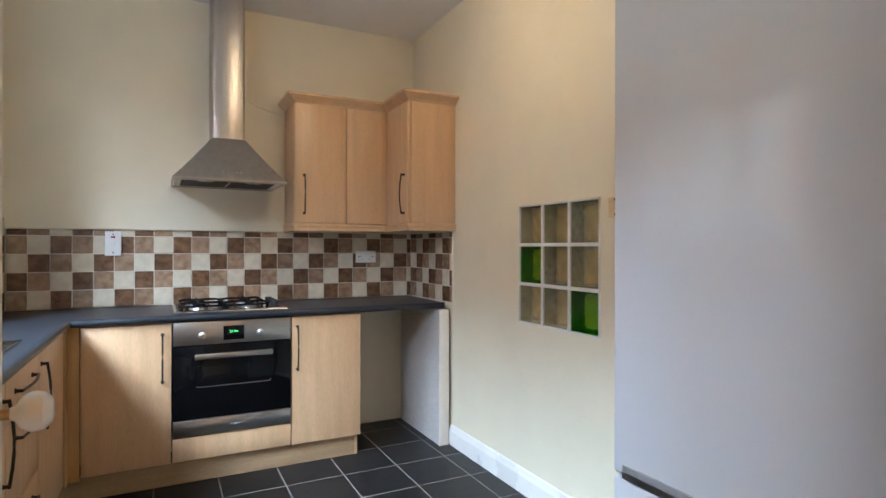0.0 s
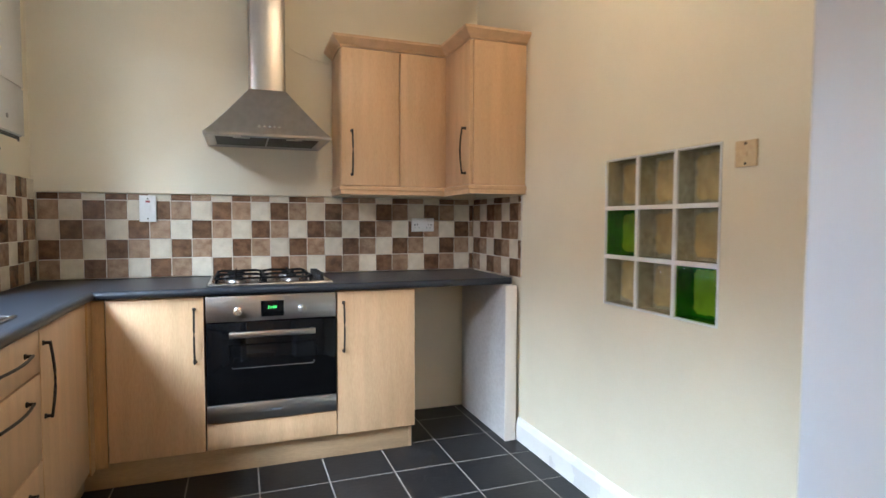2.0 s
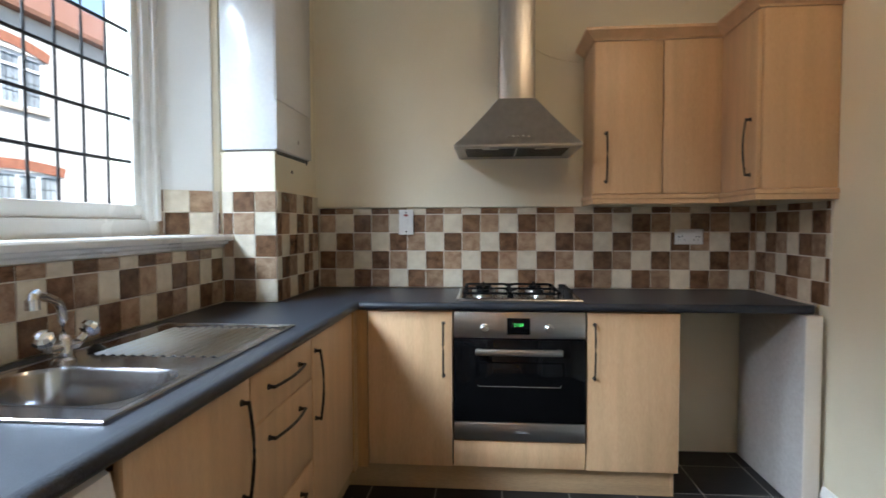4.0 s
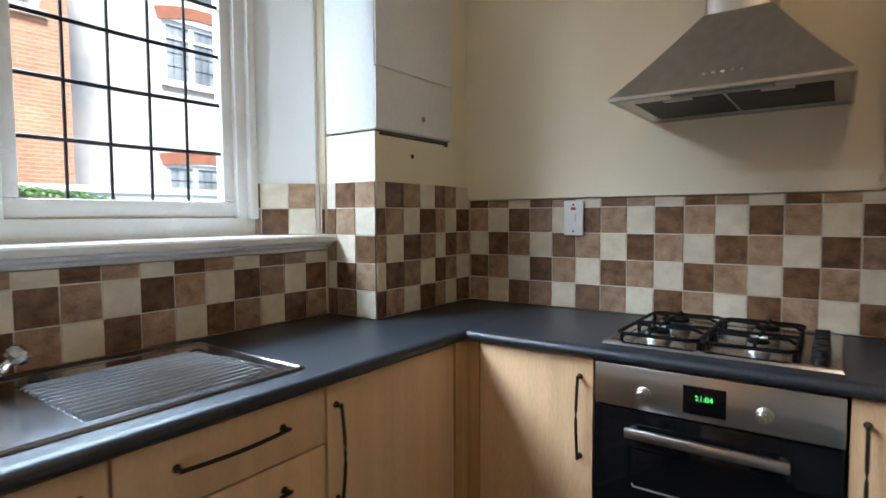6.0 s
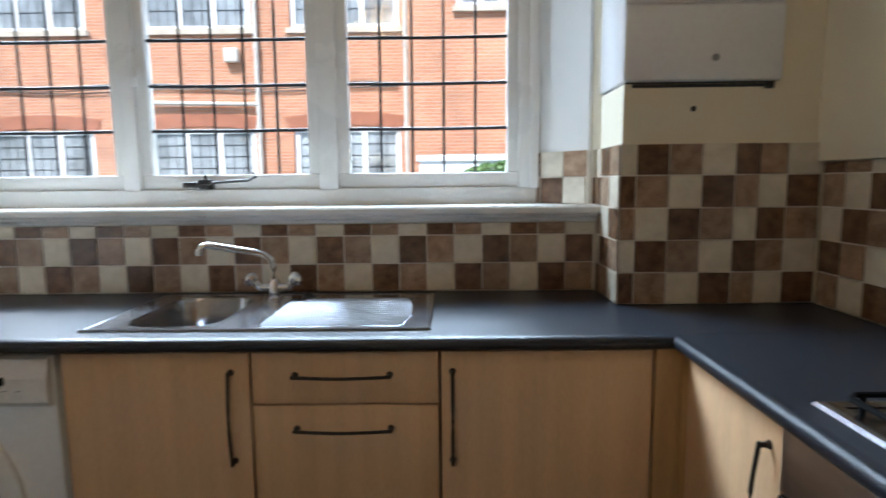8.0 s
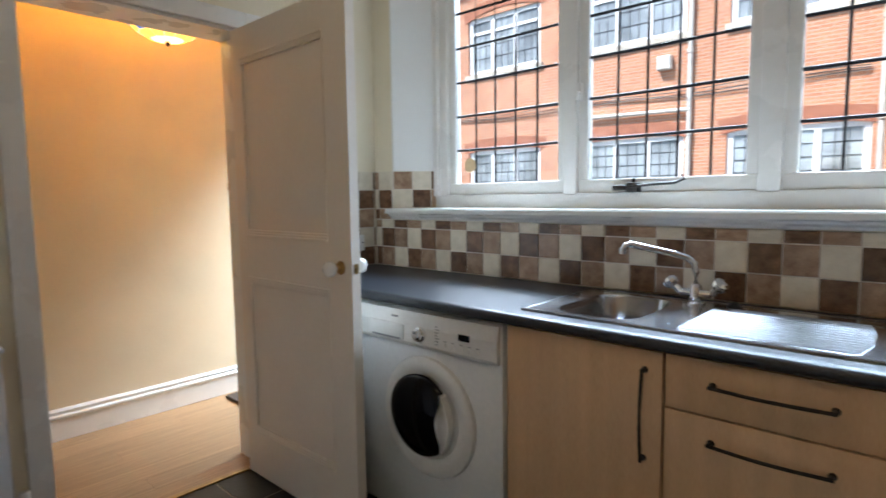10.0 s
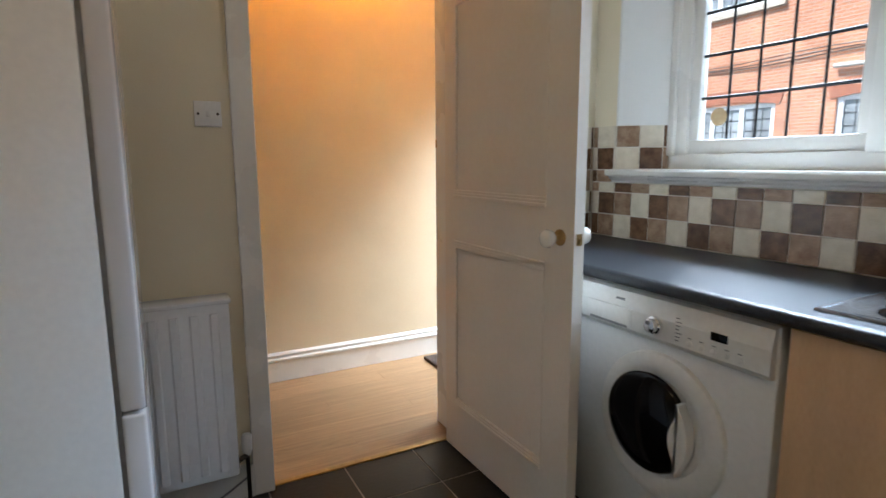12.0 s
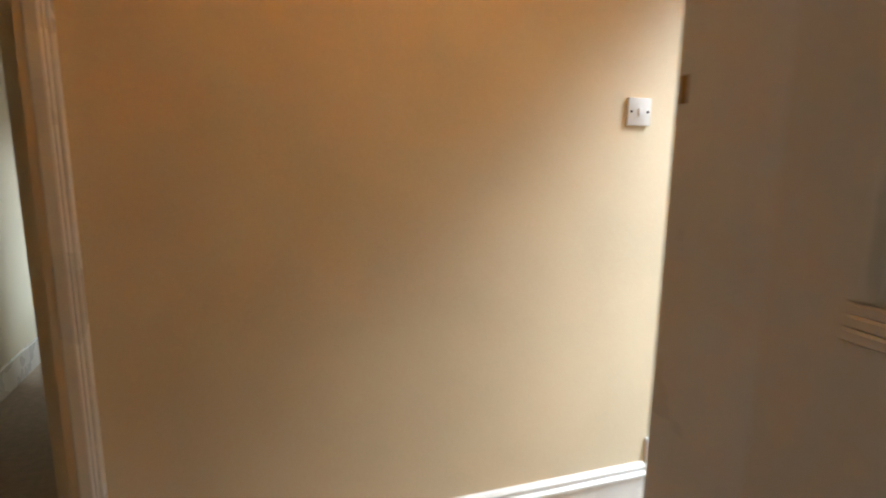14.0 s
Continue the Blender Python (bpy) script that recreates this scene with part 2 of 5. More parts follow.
# ---- mesh helpers ----
def box(bm, x0, x1, y0, y1, z0, z1, bevel=0.0, seg=2):
    made = bmesh.ops.create_cube(bm, size=1, matrix=Matrix.Translation(((x0 + x1) / 2, (y0 + y1) / 2, (z0 + z1) / 2)) @ Matrix.Diagonal((x1 - x0, y1 - y0, z1 - z0, 1)))
    if bevel:
        edges = list({e for v in made["verts"] for e in v.link_edges})
        bmesh.ops.bevel(bm, geom=edges, offset=bevel, segments=seg, profile=0.5, affect="EDGES")


def cyl(bm, p, q, r0, r1=None, n=20):
    p, q = Vector(p), Vector(q)
    m = Matrix.Translation((p + q) / 2) @ (q - p).to_track_quat("Z", "Y").to_matrix().to_4x4()
    bmesh.ops.create_cone(bm, cap_ends=True, segments=n, radius1=r0, radius2=r0 if r1 is None else r1, depth=(q - p).length, matrix=m)


def rings(bm, loops, close_start=True, close_end=True):
    vs = [[bm.verts.new(p) for p in loop] for loop in loops]
    n = len(vs[0])
    for a, b in zip(vs, vs[1:]):
        for i in range(n):
            bm.faces.new((a[i], a[(i + 1) % n], b[(i + 1) % n], b[i]))
    if close_start:
        bm.faces.new(vs[0][::-1])
    if close_end:
        bm.faces.new(vs[-1])
    bmesh.ops.recalc_face_normals(bm, faces=bm.faces[:])


def tube(bm, pts, r, n=10):
    pts = [Vector(p) for p in pts]
    loops = []
    for i, p in enumerate(pts):
        d = (pts[min(i + 1, len(pts) - 1)] - pts[max(i - 1, 0)]).normalized()
        q = d.to_track_quat("Z", "Y")
        loops.append([p + q @ Vector((r * math.cos(6.2832 * k / n), r * math.sin(6.2832 * k / n), 0)) for k in range(n)])
    rings(bm, loops)


def prism(bm, plan, z0, z1):
    rings(bm, [[(x, y, z0) for x, y in plan], [(x, y, z1) for x, y in plan]])


def lathe(bm, centre, axis, profile, n=32):
    """profile: (radius, distance along the axis)"""
    q = Vector(axis).to_track_quat("Z", "Y")
    c = Vector(centre)
    rings(bm, [[c + q @ Vector((r * math.cos(6.2832 * k / n), r * math.sin(6.2832 * k / n), h)) for k in range(n)] for r, h in profile])


def sweep(bm, path, profile):
    """profile: (distance to the right of the path, height), swept along a plan with mitred corners"""
    pts = [Vector((*p, 0)) for p in path]
    loops = []
    for i, p in enumerate(pts):
        a = (pts[i] - pts[i - 1]).normalized() if i else None
        b = (pts[i + 1] - pts[i]).normalized() if i + 1 < len(pts) else None
        na = Vector((a.y, -a.x, 0)) if a else None
        nb = Vector((b.y, -b.x, 0)) if b else None
        m = (na + nb) / (1 + na.dot(nb)) if a and b else (na or nb)
        loops.append([p + m * o + Vector((0, 0, z)) for o, z in profile])
    rings(bm, loops)


BASES = {}


def part(name, bm, mat, parent=None, label="", smooth=False):
    me = bpy.data.meshes.new(name)
    bm.to_mesh(me)
    bm.free()
    me.materials.append(mat)
    if smooth:
        for p in me.polygons:
            p.use_smooth = True
        me.set_sharp_from_angle(angle=radians(35))
    ob = new(name, me)
    if parent:
        ob.parent = parent
        ob.location = -BASES.get(parent.name, Vector())
    if label:
        ob["label"] = label
    return ob


def boxpart(name, mat, parent, *dims, bevel=0.0, label="", seg=2):
    bm = bmesh.new()
    box(bm, *dims, bevel=bevel, seg=seg)
    return part(name, bm, mat, parent, label, smooth=bevel > 0)


def thing(name, base, label, category, group="", kind=""):
    ob = new(name)
    ob.location = base
    ob.empty_display_size = 0.1
    BASES[ob.name] = Vector(base)
    return tagged(ob, label, category, group, kind)


def structure(name, bm, mat, label="", category=""):
    return tagged(part(name, bm, mat), label, category, kind="structure")


def words(name, text, size, mat, m, parent, label=""):
    cu = bpy.data.curves.new(name, "FONT")
    cu.body, cu.size, cu.extrude, cu.align_x, cu.align_y = text, size, 0.0004, "CENTER", "CENTER"
    tmp = bpy.data.objects.new("tmp", cu)
    scene.collection.objects.link(tmp)
    me = bpy.data.meshes.new_from_object(tmp.evaluated_get(bpy.context.evaluated_depsgraph_get()))
    bpy.data.objects.remove(tmp)
    me.materials.append(mat)
    me.transform(m)
    ob = new(name, me)
    ob.parent = parent
    ob.location = -BASES.get(parent.name, Vector())
    return ob


def bow_handle(parent, a, b, out, mat=None, name="handle"):
    """A bowed bar handle on two feet, from a to b, standing out by the vector out."""
    a, b, out = Vector(a), Vector(b), Vector(out)
    d = (b - a).normalized()
    bm = bmesh.new()
    bow = [a + (b - a) * (k / 10) + out * (0.62 + 0.38 * math.sin(math.pi * k / 10)) for k in range(11)]
    tube(bm, bow, 0.0048, 8)
    for p, s in ((a, 1), (b, -1)):
        cyl(bm, p + d * 0.006 * s, p + d * 0.006 * s + out * 0.7, 0.0062, 0.0052, 12)
        cyl(bm, p + d * 0.006 * s, p + d * 0.006 * s + out * 0.15, 0.0095, 0.008, 12)
    return part(name, bm, mat or DARK_METAL, parent, "bowed dark pewter bar handle", smooth=True)


# ---- structure: kitchen shell ----
H = 2.80
bm = bmesh.new()
box(bm, -1.4, 1.96, 3.956, 4.16, 0, H)
box(bm, -0.70, 1.758, 3.926, 3.956, 1.368, H)
wall_north = structure("wall_north", bm, CREAM, "cream painted plaster wall over brown wall tiles", "wall")
bm = bmesh.new()
box(bm, 1.748, 1.96, 0.15, 1.948, 0, H)
box(bm, 1.748, 1.96, 2.552, 3.956, 0, H)
box(bm, 1.748, 1.96, 1.948, 2.552, 0, 0.873)
box(bm, 1.748, 1.96, 1.948, 2.552, 1.483, H)
box(bm, 1.93, 1.96, 1.948, 2.552, 0.873, 1.483)
wall_east = structure("wall_east", bm, CREAM, "cream painted wall with a panel of glass blocks", "wall")
bm = bmesh.new()
box(bm, -1.4, -0.195, 0.15, 0.356, 0, H)
box(bm, 0.658, 1.76, 0.15, 0.356, 0, H)
box(bm, -0.195, 0.658, 0.15, 0.356, 2.045, H)
wall_south = structure("wall_south", bm, CREAM, "cream painted wall around the open doorway", "wall")
bm = bmesh.new()
box(bm, -1.36, -0.954, 0.356, 3.956, 0, 1.19)
prism(bm, [(-0.954, 0.356), (-0.954, 0.50), (-1.15, 0.64), (-1.36, 0.64), (-1.36, 0.356)], 1.19, H)
prism(bm, [(-0.954, 3.30), (-1.15, 3.115), (-1.36, 3.115), (-1.36, 3.956), (-0.954, 3.956)], 1.19, H)
box(bm, -1.36, -0.954, 0.64, 3.115, 2.70, H)
wall_west = structure("wall_west", bm, CREAM, "cream outside wall with a wide leaded window", "wall")
bm = bmesh.new()
prism(bm, [(-0.952, 0.512), (-0.952, 0.50), (-1.148, 0.639), (-1.148, 0.652)], 1.42, 2.70)
prism(bm, [(-0.975, 3.27), (-0.975, 3.285), (-1.148, 3.12), (-1.148, 3.105)], 1.42, 2.70)
structure("reveal_plaster", bm, WHITE_WALL, "white painted splayed window reveal", "wall")
bm = bmesh.new()
box(bm, -0.954, -0.692, 3.306, 3.742, 0, 1.612)
box(bm, -0.954, -0.700, 3.742, 3.956, 0, H)
pillar = structure("wall_pillar", bm, CREAM, "boxed-in wall pier below the boiler", "wall")
bm = bmesh.new()
box(bm, -1.4, 1.96, 0.15, 4.16, H, H + 0.12)
structure("ceiling", bm, CEILING, "plain off-white plaster ceiling", "ceiling")
bm = bmesh.new()
box(bm, -1.4, 1.96, 0.356, 4.16, -0.12, -0.0023)
box(bm, -0.195, 0.658, 0.33, 0.356, -0.12, -0.0023)
floor = structure("floor", bm, FLOOR_GROUT, "black slate-effect floor tiles with grey joints", "floor")

# skirting of the east wall
bm = bmesh.new()
sweep(bm, [(1.748, 0.36), (1.748, 3.30)], [(-0.0, 0), (-0.019, 0), (-0.019, 0.09), (-0.013, 0.105), (-0.008, 0.12), (0, 0.126)])
structure("baseboard", bm, GLOSS_WHITE, "white painted skirting board", "baseboard")
bm = bmesh.new()
box(bm, 0.72, 1.74, 0.356, 0.374, 0, 0.13)
structure("baseboard", bm, GLOSS_WHITE, "white painted skirting board", "baseboard")

# ---- window ----
window = thing("window_1", (-1.19, 1.88, 1.23), "white three-light casement window with leaded panes", "window", kind="structure")
GZ0, GZ1, ROWS_Z = 1.354, 2.60, 7
LIGHTS = ((0.773, 1.398), (1.550, 2.189), (2.354, 2.990))
bm = bmesh.new()
box(bm, -1.235, -1.145, 0.642, 3.113, 1.226, 1.2945, 0.004)
box(bm, -1.235, -1.145, 0.642, 3.113, 2.64, 2.70, 0.004)
for y0, y1 in ((0.642, 0.729), (1.440, 1.506), (2.233, 2.310), (3.034, 3.113)):
    box(bm, -1.235, -1.145, y0, y1, 1.284, 2.645, 0.004)
part("window_frame", bm, GLOSS_WHITE, window, "white painted timber frame", True)
bm = bmesh.new()
box(bm, -1.16, -1.125, 3.078, 3.113, 1.288, 2.69, 0.006)
box(bm, -1.16, -1.125, 0.642, 0.677, 1.288, 2.69, 0.006)
part("trim", bm, GLOSS_WHITE, window, smooth=True)
for y0, y1 in LIGHTS:
    bm = bmesh.new()
    a, b = y0 - 0.047, y1 + 0.047
    for d in ((a, b, 1.292, GZ0), (a, b, GZ1, 2.636), (a, y0, GZ0, GZ1), (y1, b, GZ0, GZ1)):
        box(bm, -1.212, -1.165, *d, 0.006)
    case = part("casement", bm, GLOSS_WHITE, window, "white painted casement", True)
    cols = 5
    w, h = (y1 - y0) / cols, (GZ1 - GZ0) / ROWS_Z
    me = None
    for i in range(cols):
        for j in range(ROWS_Z):
            if me is None:
                bm = bmesh.new()
                box(bm, -0.002, 0.002, -w / 2, w / 2, -h / 2, h / 2)
                ob = part("pane", bm, PANE, case)
                me = ob.data
            else:
                ob = new("pane", me)
                ob.parent = case
            ob.location = (-1.188, y0 + w * (i + 0.5), GZ0 + h * (j + 0.5))
            ob.visible_shadow = False
    for i in range(1, cols):
        bm = bmesh.new()
        y = y0 + w * i
        tube(bm, [(-1.186, y, GZ0), (-1.186, y + 0.002, (GZ0 + GZ1) / 2), (-1.186, y, GZ1)], 0.0055, 8)
        part("lead_bar", bm, LEAD, case)
    for j in range(1, ROWS_Z):
        bm = bmesh.new()
        z = GZ0 + h * j
        tube(bm, [(-1.184, y0, z), (-1.184, (y0 + y1) / 2, z - 0.003), (-1.184, y1, z)], 0.0068, 8)
        part("lead_bar", bm, LEAD, case)
# stay and catch of the middle casement
bm = bmesh.new()
tube(bm, [(-1.135, 1.70, 1.315), (-1.12, 1.78, 1.318), (-1.118, 1.86, 1.325), (-1.125, 1.95, 1.33), (-1.13, 1.985, 1.345), (-1.132, 1.97, 1.36)], 0.0055, 8)
box(bm, -1.165, -1.12, 1.75, 1.80, 1.295, 1.335, 0.005)
cyl(bm, (-1.14, 1.775, 1.33), (-1.14, 1.775, 1.352), 0.008)
box(bm, -1.15, -1.115, 1.69, 1.745, 1.303, 1.325, 0.006)
part("casement_stay", bm, DARK_METAL, window, "blackened metal casement stay", True)
bm = bmesh.new()
box(bm, -1.165, -1.145, 1.508, 1.528, 1.70, 1.78, 0.005)
tube(bm, [(-1.15, 1.518, 1.74), (-1.125, 1.518, 1.735), (-1.12, 1.518, 1.70)], 0.006, 8)
part("catch", bm, GLOSS_WHITE, window, smooth=True)
bm = bmesh.new()
lathe(bm, (-1.182, 0.86, 1.45), (1, 0, 0), [(0.038, 0), (0.038, 0.002), (0.030, 0.0028)], 24)
part("round_sticker", bm, BEIGE_PLASTIC, window, "round yellow sticker on the glass")
# inner board
bm = bmesh.new()
prism(bm, [(-0.955, 0.515), (-0.955, 3.285), (-1.148, 3.112), (-1.148, 0.645)], 1.190, 1.226)
sweep(bm, [(-0.955, 0.50), (-0.955, 3.302)], [(0, 1.168), (0.018, 1.168), (0.022, 1.178), (0.036, 1.186), (0.040, 1.196), (0.062, 1.200), (0.066, 1.208), (0.066, 1.220), (0.060, 1.227), (0, 1.227)])
part("window_sill", bm, GLOSS_WHITE, window, "white painted moulded sill", True)

# ---- doorway and hall ----
bm = bmesh.new()
for x0, x1 in ((-0.272, -0.195), (0.645, 0.722)):
    box(bm, x0, x1, 0.356, 0.376, 0, 2.12, 0.005)
    box(bm, x0, x1, 0.130, 0.150, 0, 2.12, 0.005)
box(bm, -0.195, 0.645, 0.356, 0.376, 2.045, 2.12, 0.005)
box(bm, -0.195, 0.645, 0.130, 0.150, 2.045, 2.12, 0.005)
box(bm, -0.194, -0.186, 0.15, 0.356, 0, 2.045)
box(bm, 0.644, 0.659, 0.15, 0.356, 0, 2.045)
box(bm, 0.634, 0.644, 0.16, 0.300, 0, 2.03, 0.003)
box(bm, -0.186, 0.644, 0.15, 0.356, 2.03, 2.046)
structure("door_frame", bm, GLOSS_WHITE, "white painted door lining and architrave", "door frame")

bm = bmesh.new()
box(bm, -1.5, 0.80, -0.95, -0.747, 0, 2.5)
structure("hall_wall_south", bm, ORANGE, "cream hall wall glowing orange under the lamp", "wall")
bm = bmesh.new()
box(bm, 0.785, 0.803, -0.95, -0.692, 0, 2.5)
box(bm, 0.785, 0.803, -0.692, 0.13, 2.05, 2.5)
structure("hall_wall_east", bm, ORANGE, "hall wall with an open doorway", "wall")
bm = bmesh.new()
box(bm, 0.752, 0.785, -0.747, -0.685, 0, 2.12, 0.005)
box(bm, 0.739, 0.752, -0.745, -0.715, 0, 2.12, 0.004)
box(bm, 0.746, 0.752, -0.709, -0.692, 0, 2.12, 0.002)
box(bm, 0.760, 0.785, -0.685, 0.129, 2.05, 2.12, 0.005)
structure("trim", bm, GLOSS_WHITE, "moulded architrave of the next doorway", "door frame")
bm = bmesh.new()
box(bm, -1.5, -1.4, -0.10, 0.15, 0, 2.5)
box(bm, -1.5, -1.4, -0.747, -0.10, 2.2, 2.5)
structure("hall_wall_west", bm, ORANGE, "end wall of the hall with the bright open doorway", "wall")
bm = bmesh.new()
box(bm, -1.5, 0.92, -0.95, 0.15, 2.5, 2.6)
structure("hall_ceiling", bm, CEILING, "hall ceiling", "ceiling")
bm = bmesh.new()
box(bm, -1.5, 0.80, -0.95, 0.33, -0.12, -0.012)
hall_floor = structure("hall_floor", bm, FLOOR_GROUT, "oak laminate boards in the hall", "floor")
bm = bmesh.new()
sweep(bm, [(-1.4, -0.747), (0.751, -0.747)], [(0, 0), (-0.018, 0), (-0.018, 0.118), (-0.024, 0.124), (-0.024, 0.134), (-0.014, 0.142), (-0.016, 0.158), (-0.006, 0.170), (0, 0.172)])
structure("baseboard", bm, GLOSS_WHITE, "tall white moulded skirting board", "baseboard")
bm = bmesh.new()
box(bm, 0.80, 3.2, -4.2, 0.15, -0.12, 0.0)
structure("next_room_floor", bm, CARPET, "beige carpet of the next room", "floor")
bm = bmesh.new()
box(bm, 1.62, 1.72, -4.2, 0.15, 0, 2.5)
box(bm, 0.80, 1.62, -4.3, -4.2, 0, 2.5)
# unseen west side, added to block daylight, with an invented opening admitting some
box(bm, 0.80, 0.92, -4.2, -3.4, 0, 2.5)
box(bm, 0.80, 0.92, -2.75, -0.95, 0, 2.5)
box(bm, 0.80, 0.92, -3.4, -2.75, 0, 0.9)
box(bm, 0.80, 0.92, -3.4, -2.75, 1.9, 2.5)
structure("next_room_wall", bm, CREAM, "plain cream wall of the next room", "wall")
bm = bmesh.new()
box(bm, 1.60, 1.62, -4.2, 0.15, 0, 0.15, 0.004)
structure("baseboard", bm, GLOSS_WHITE, "white skirting of the next room", "baseboard")
bm = bmesh.new()
box(bm, 0.92, 1.72, -4.3, 0.15, 2.5, 2.6)
structure("next_room_ceiling", bm, CEILING, "ceiling of the next room", "ceiling")

# ---- kitchen units ----
FN, FW = 3.362, -0.335      # faces of the doors along the north and west runs


def unit_north(name, x0, x1, label, hx=None):
    u = thing(name, ((x0 + x1) / 2, 3.65, 0.12), label, "cabinet", "base units")
    # body coloured dark to stand for shade between the doors
    boxpart("body", EDGE_AND_GAP, u, x0 + 0.002, x1 - 0.002, FN + 0.022, 3.93, 0.125, 0.870)
    d = boxpart("door", MAPLE, u, x0 + 0.002, x1 - 0.002, FN, FN + 0.019, 0.132, 0.866, bevel=0.002, label="pale maple-effect slab door")
    if hx is not None:
        bow_handle(d, (hx, FN, 0.815), (hx, FN, 0.558), (0, -0.032, 0))
    return u


def unit_west(name, y0, y1, label, hy=None):
    u = thing(name, (-0.62, (y0 + y1) / 2, 0.12), label, "cabinet", "base units")
    # dark body colour paints the shade in the gaps round the door
    boxpart("body", EDGE_AND_GAP, u, -0.92, FW - 0.022, y0 + 0.002, y1 - 0.002, 0.125, 0.72 if y0 < 2 else 0.870)
    d = boxpart("door", MAPLE, u, FW - 0.019, FW, y0 + 0.003, y1 - 0.003, 0.132, 0.866, bevel=0.002, label="maple-effect slab door")
    bow_handle(d, (FW, hy, 0.817), (FW, hy, 0.556), (0.032, 0, 0))
    return u


unit_north("base_cabinet", -0.276, 0.126, "pale maple base cabinet beside the oven", 0.084)
unit_north("base_cabinet", 0.742, 1.156, "pale maple base cabinet beside the empty appliance space", 0.776)
unit_west("sink_cabinet", 1.702, 2.214, "maple cabinet under the steel sink", 2.163)
unit_west("base_cabinet", 2.726, 3.296, "maple corner base cabinet below the worktop", 2.759)
u = thing("drawer_unit", (-0.62, 2.47, 0.12), "maple unit of three drawers with bar handles", "cabinet", "base units")
# dark body paints the shade between drawer fronts
boxpart("body", EDGE_AND_GAP, u, -0.92, FW - 0.022, 2.218, 2.722, 0.125, 0.870)
for z0, z1, hz in ((0.723, 0.866, 0.803), (0.430, 0.718, 0.653), (0.132, 0.425, 0.36)):
    d = boxpart("drawer_front", MAPLE, u, FW - 0.019, FW, 2.219, 2.721, z0, z1, bevel=0.002)
    bow_handle(d, (FW, 2.33, hz), (FW, 2.597, hz), (0.032, 0, 0))
bm = bmesh.new()
box(bm, -0.352, -0.329, 3.299, 3.385, 0.112, 0.870, 0.002)
box(bm, -0.329, -0.279, 3.366, 3.385, 0.112, 0.870, 0.002)
tagged(part("corner_post", bm, EDGE_AND_GAP), "dark wood-effect corner post between cabinet runs", "cabinet trim")
plinth = thing("plinth", (0.0, 3.42, 0), "wood-effect plinth under the base cabinets", "plinth")
boxpart("plinth_board", PLINTH, plinth, -0.384, 1.134, 3.412, 3.428, 0, 0.118, bevel=0.001)
boxpart("plinth_board", PLINTH, plinth, -0.401, -0.385, 1.70, 3.428, 0, 0.118, bevel=0.001)
boxpart("plinth_return", PLINTH, plinth, 1.135, 1.150, 3.4125, 3.90, 0, 0.118, bevel=0.001)
bm = bmesh.new()
box(bm, 1.658, 1.720, 3.302, 3.938, 0, 0.868, 0.002)
end = thing("end_panel", (1.69, 3.6, 0), "white boxed end panel holding up the worktop", "panel")
part("side_board", bm, CARCASS, end, "white board")
boxpart("front_strip", DOOR_PAINT, end, 1.656, 1.7225, 3.292, 3.3015, 0, 0.869, bevel=0.001, label="beige wood-effect edging strip")

# worktop, in an L round the sink bowl
W0, W1 = 0.872, 0.910
worktop = thing("worktop", (-0.335, 3.36, W0), "charcoal speckled laminate worktop with rounded edge", "worktop")
bm = bmesh.new()
for d in ((-0.938, -0.335, 0.360, 1.800), (-0.938, -0.835, 1.800, 2.100), (-0.404, -0.335, 1.800, 2.100), (-0.938, -0.335, 2.100, 3.300), (-0.690, -0.335, 3.300, 3.938)):
    box(bm, *d, W0, W1)
part("west_length", bm, WORKTOP, worktop)
boxpart("north_length", WORKTOP, worktop, -0.3335, 1.700, 3.360, 3.938, W0, W1)
nose = [(0, W0), (0.012, W0), (0.020, W0 + 0.004), (0.025, W0 + 0.012), (0.026, W0 + 0.022), (0.021, W0 + 0.032), (0.012, W1 - 0.001), (0, W1)]
bm = bmesh.new()
sweep(bm, [(-0.335, 0.360), (-0.335, 3.360), (1.700, 3.360)], nose)
part("front_edge", bm, WORKTOP, worktop, "rolled front edge", True)
bm = bmesh.new()
sweep(bm, [(1.700, 3.360), (1.700, 3.938)], nose)
cyl(bm, (1.700, 3.360, W0 + 0.001), (1.700, 3.360, W1 - 0.001), 0.023, n=24)
part("end_edge", bm, WORKTOP, worktop, smooth=True)

# ---- oven ----
oven = thing("oven", (0.434, 3.65, 0.13), "built-in stainless steel oven with black glass door", "oven")
boxpart("body", BLACK_PLASTIC, oven, 0.136, 0.732, FN + 0.01, 3.92, 0.262, 0.868)
panel = boxpart("control_panel", STEEL, oven, 0.133, 0.736, FN - 0.008, FN + 0.012, 0.744, 0.866, bevel=0.003, label="brushed steel control panel")
display = boxpart("display", BLACK_GLASS, panel, 0.378, 0.484, FN - 0.011, FN - 0.007, 0.762, 0.838, bevel=0.001, label="black glass clock display")
clock = words("clock_digits", "21:04", 0.020, GREEN_DIGIT, pose(0.431, FN - 0.0115, 0.806, 90), panel)
clock["label"] = "glowing green clock digits"
for x in (0.274, 0.571):
    bm = bmesh.new()
    lathe(bm, (x, FN - 0.008, 0.791), (0, -1, 0), [(0.021, 0), (0.021, 0.006), (0.0165, 0.009), (0.0155, 0.026), (0.013, 0.028)], 28)
    box(bm, x - 0.0035, x + 0.0035, FN - 0.040, FN - 0.03, 0.778, 0.805, 0.002)
    part("knob", bm, STEEL, panel, "round steel control knob", True)
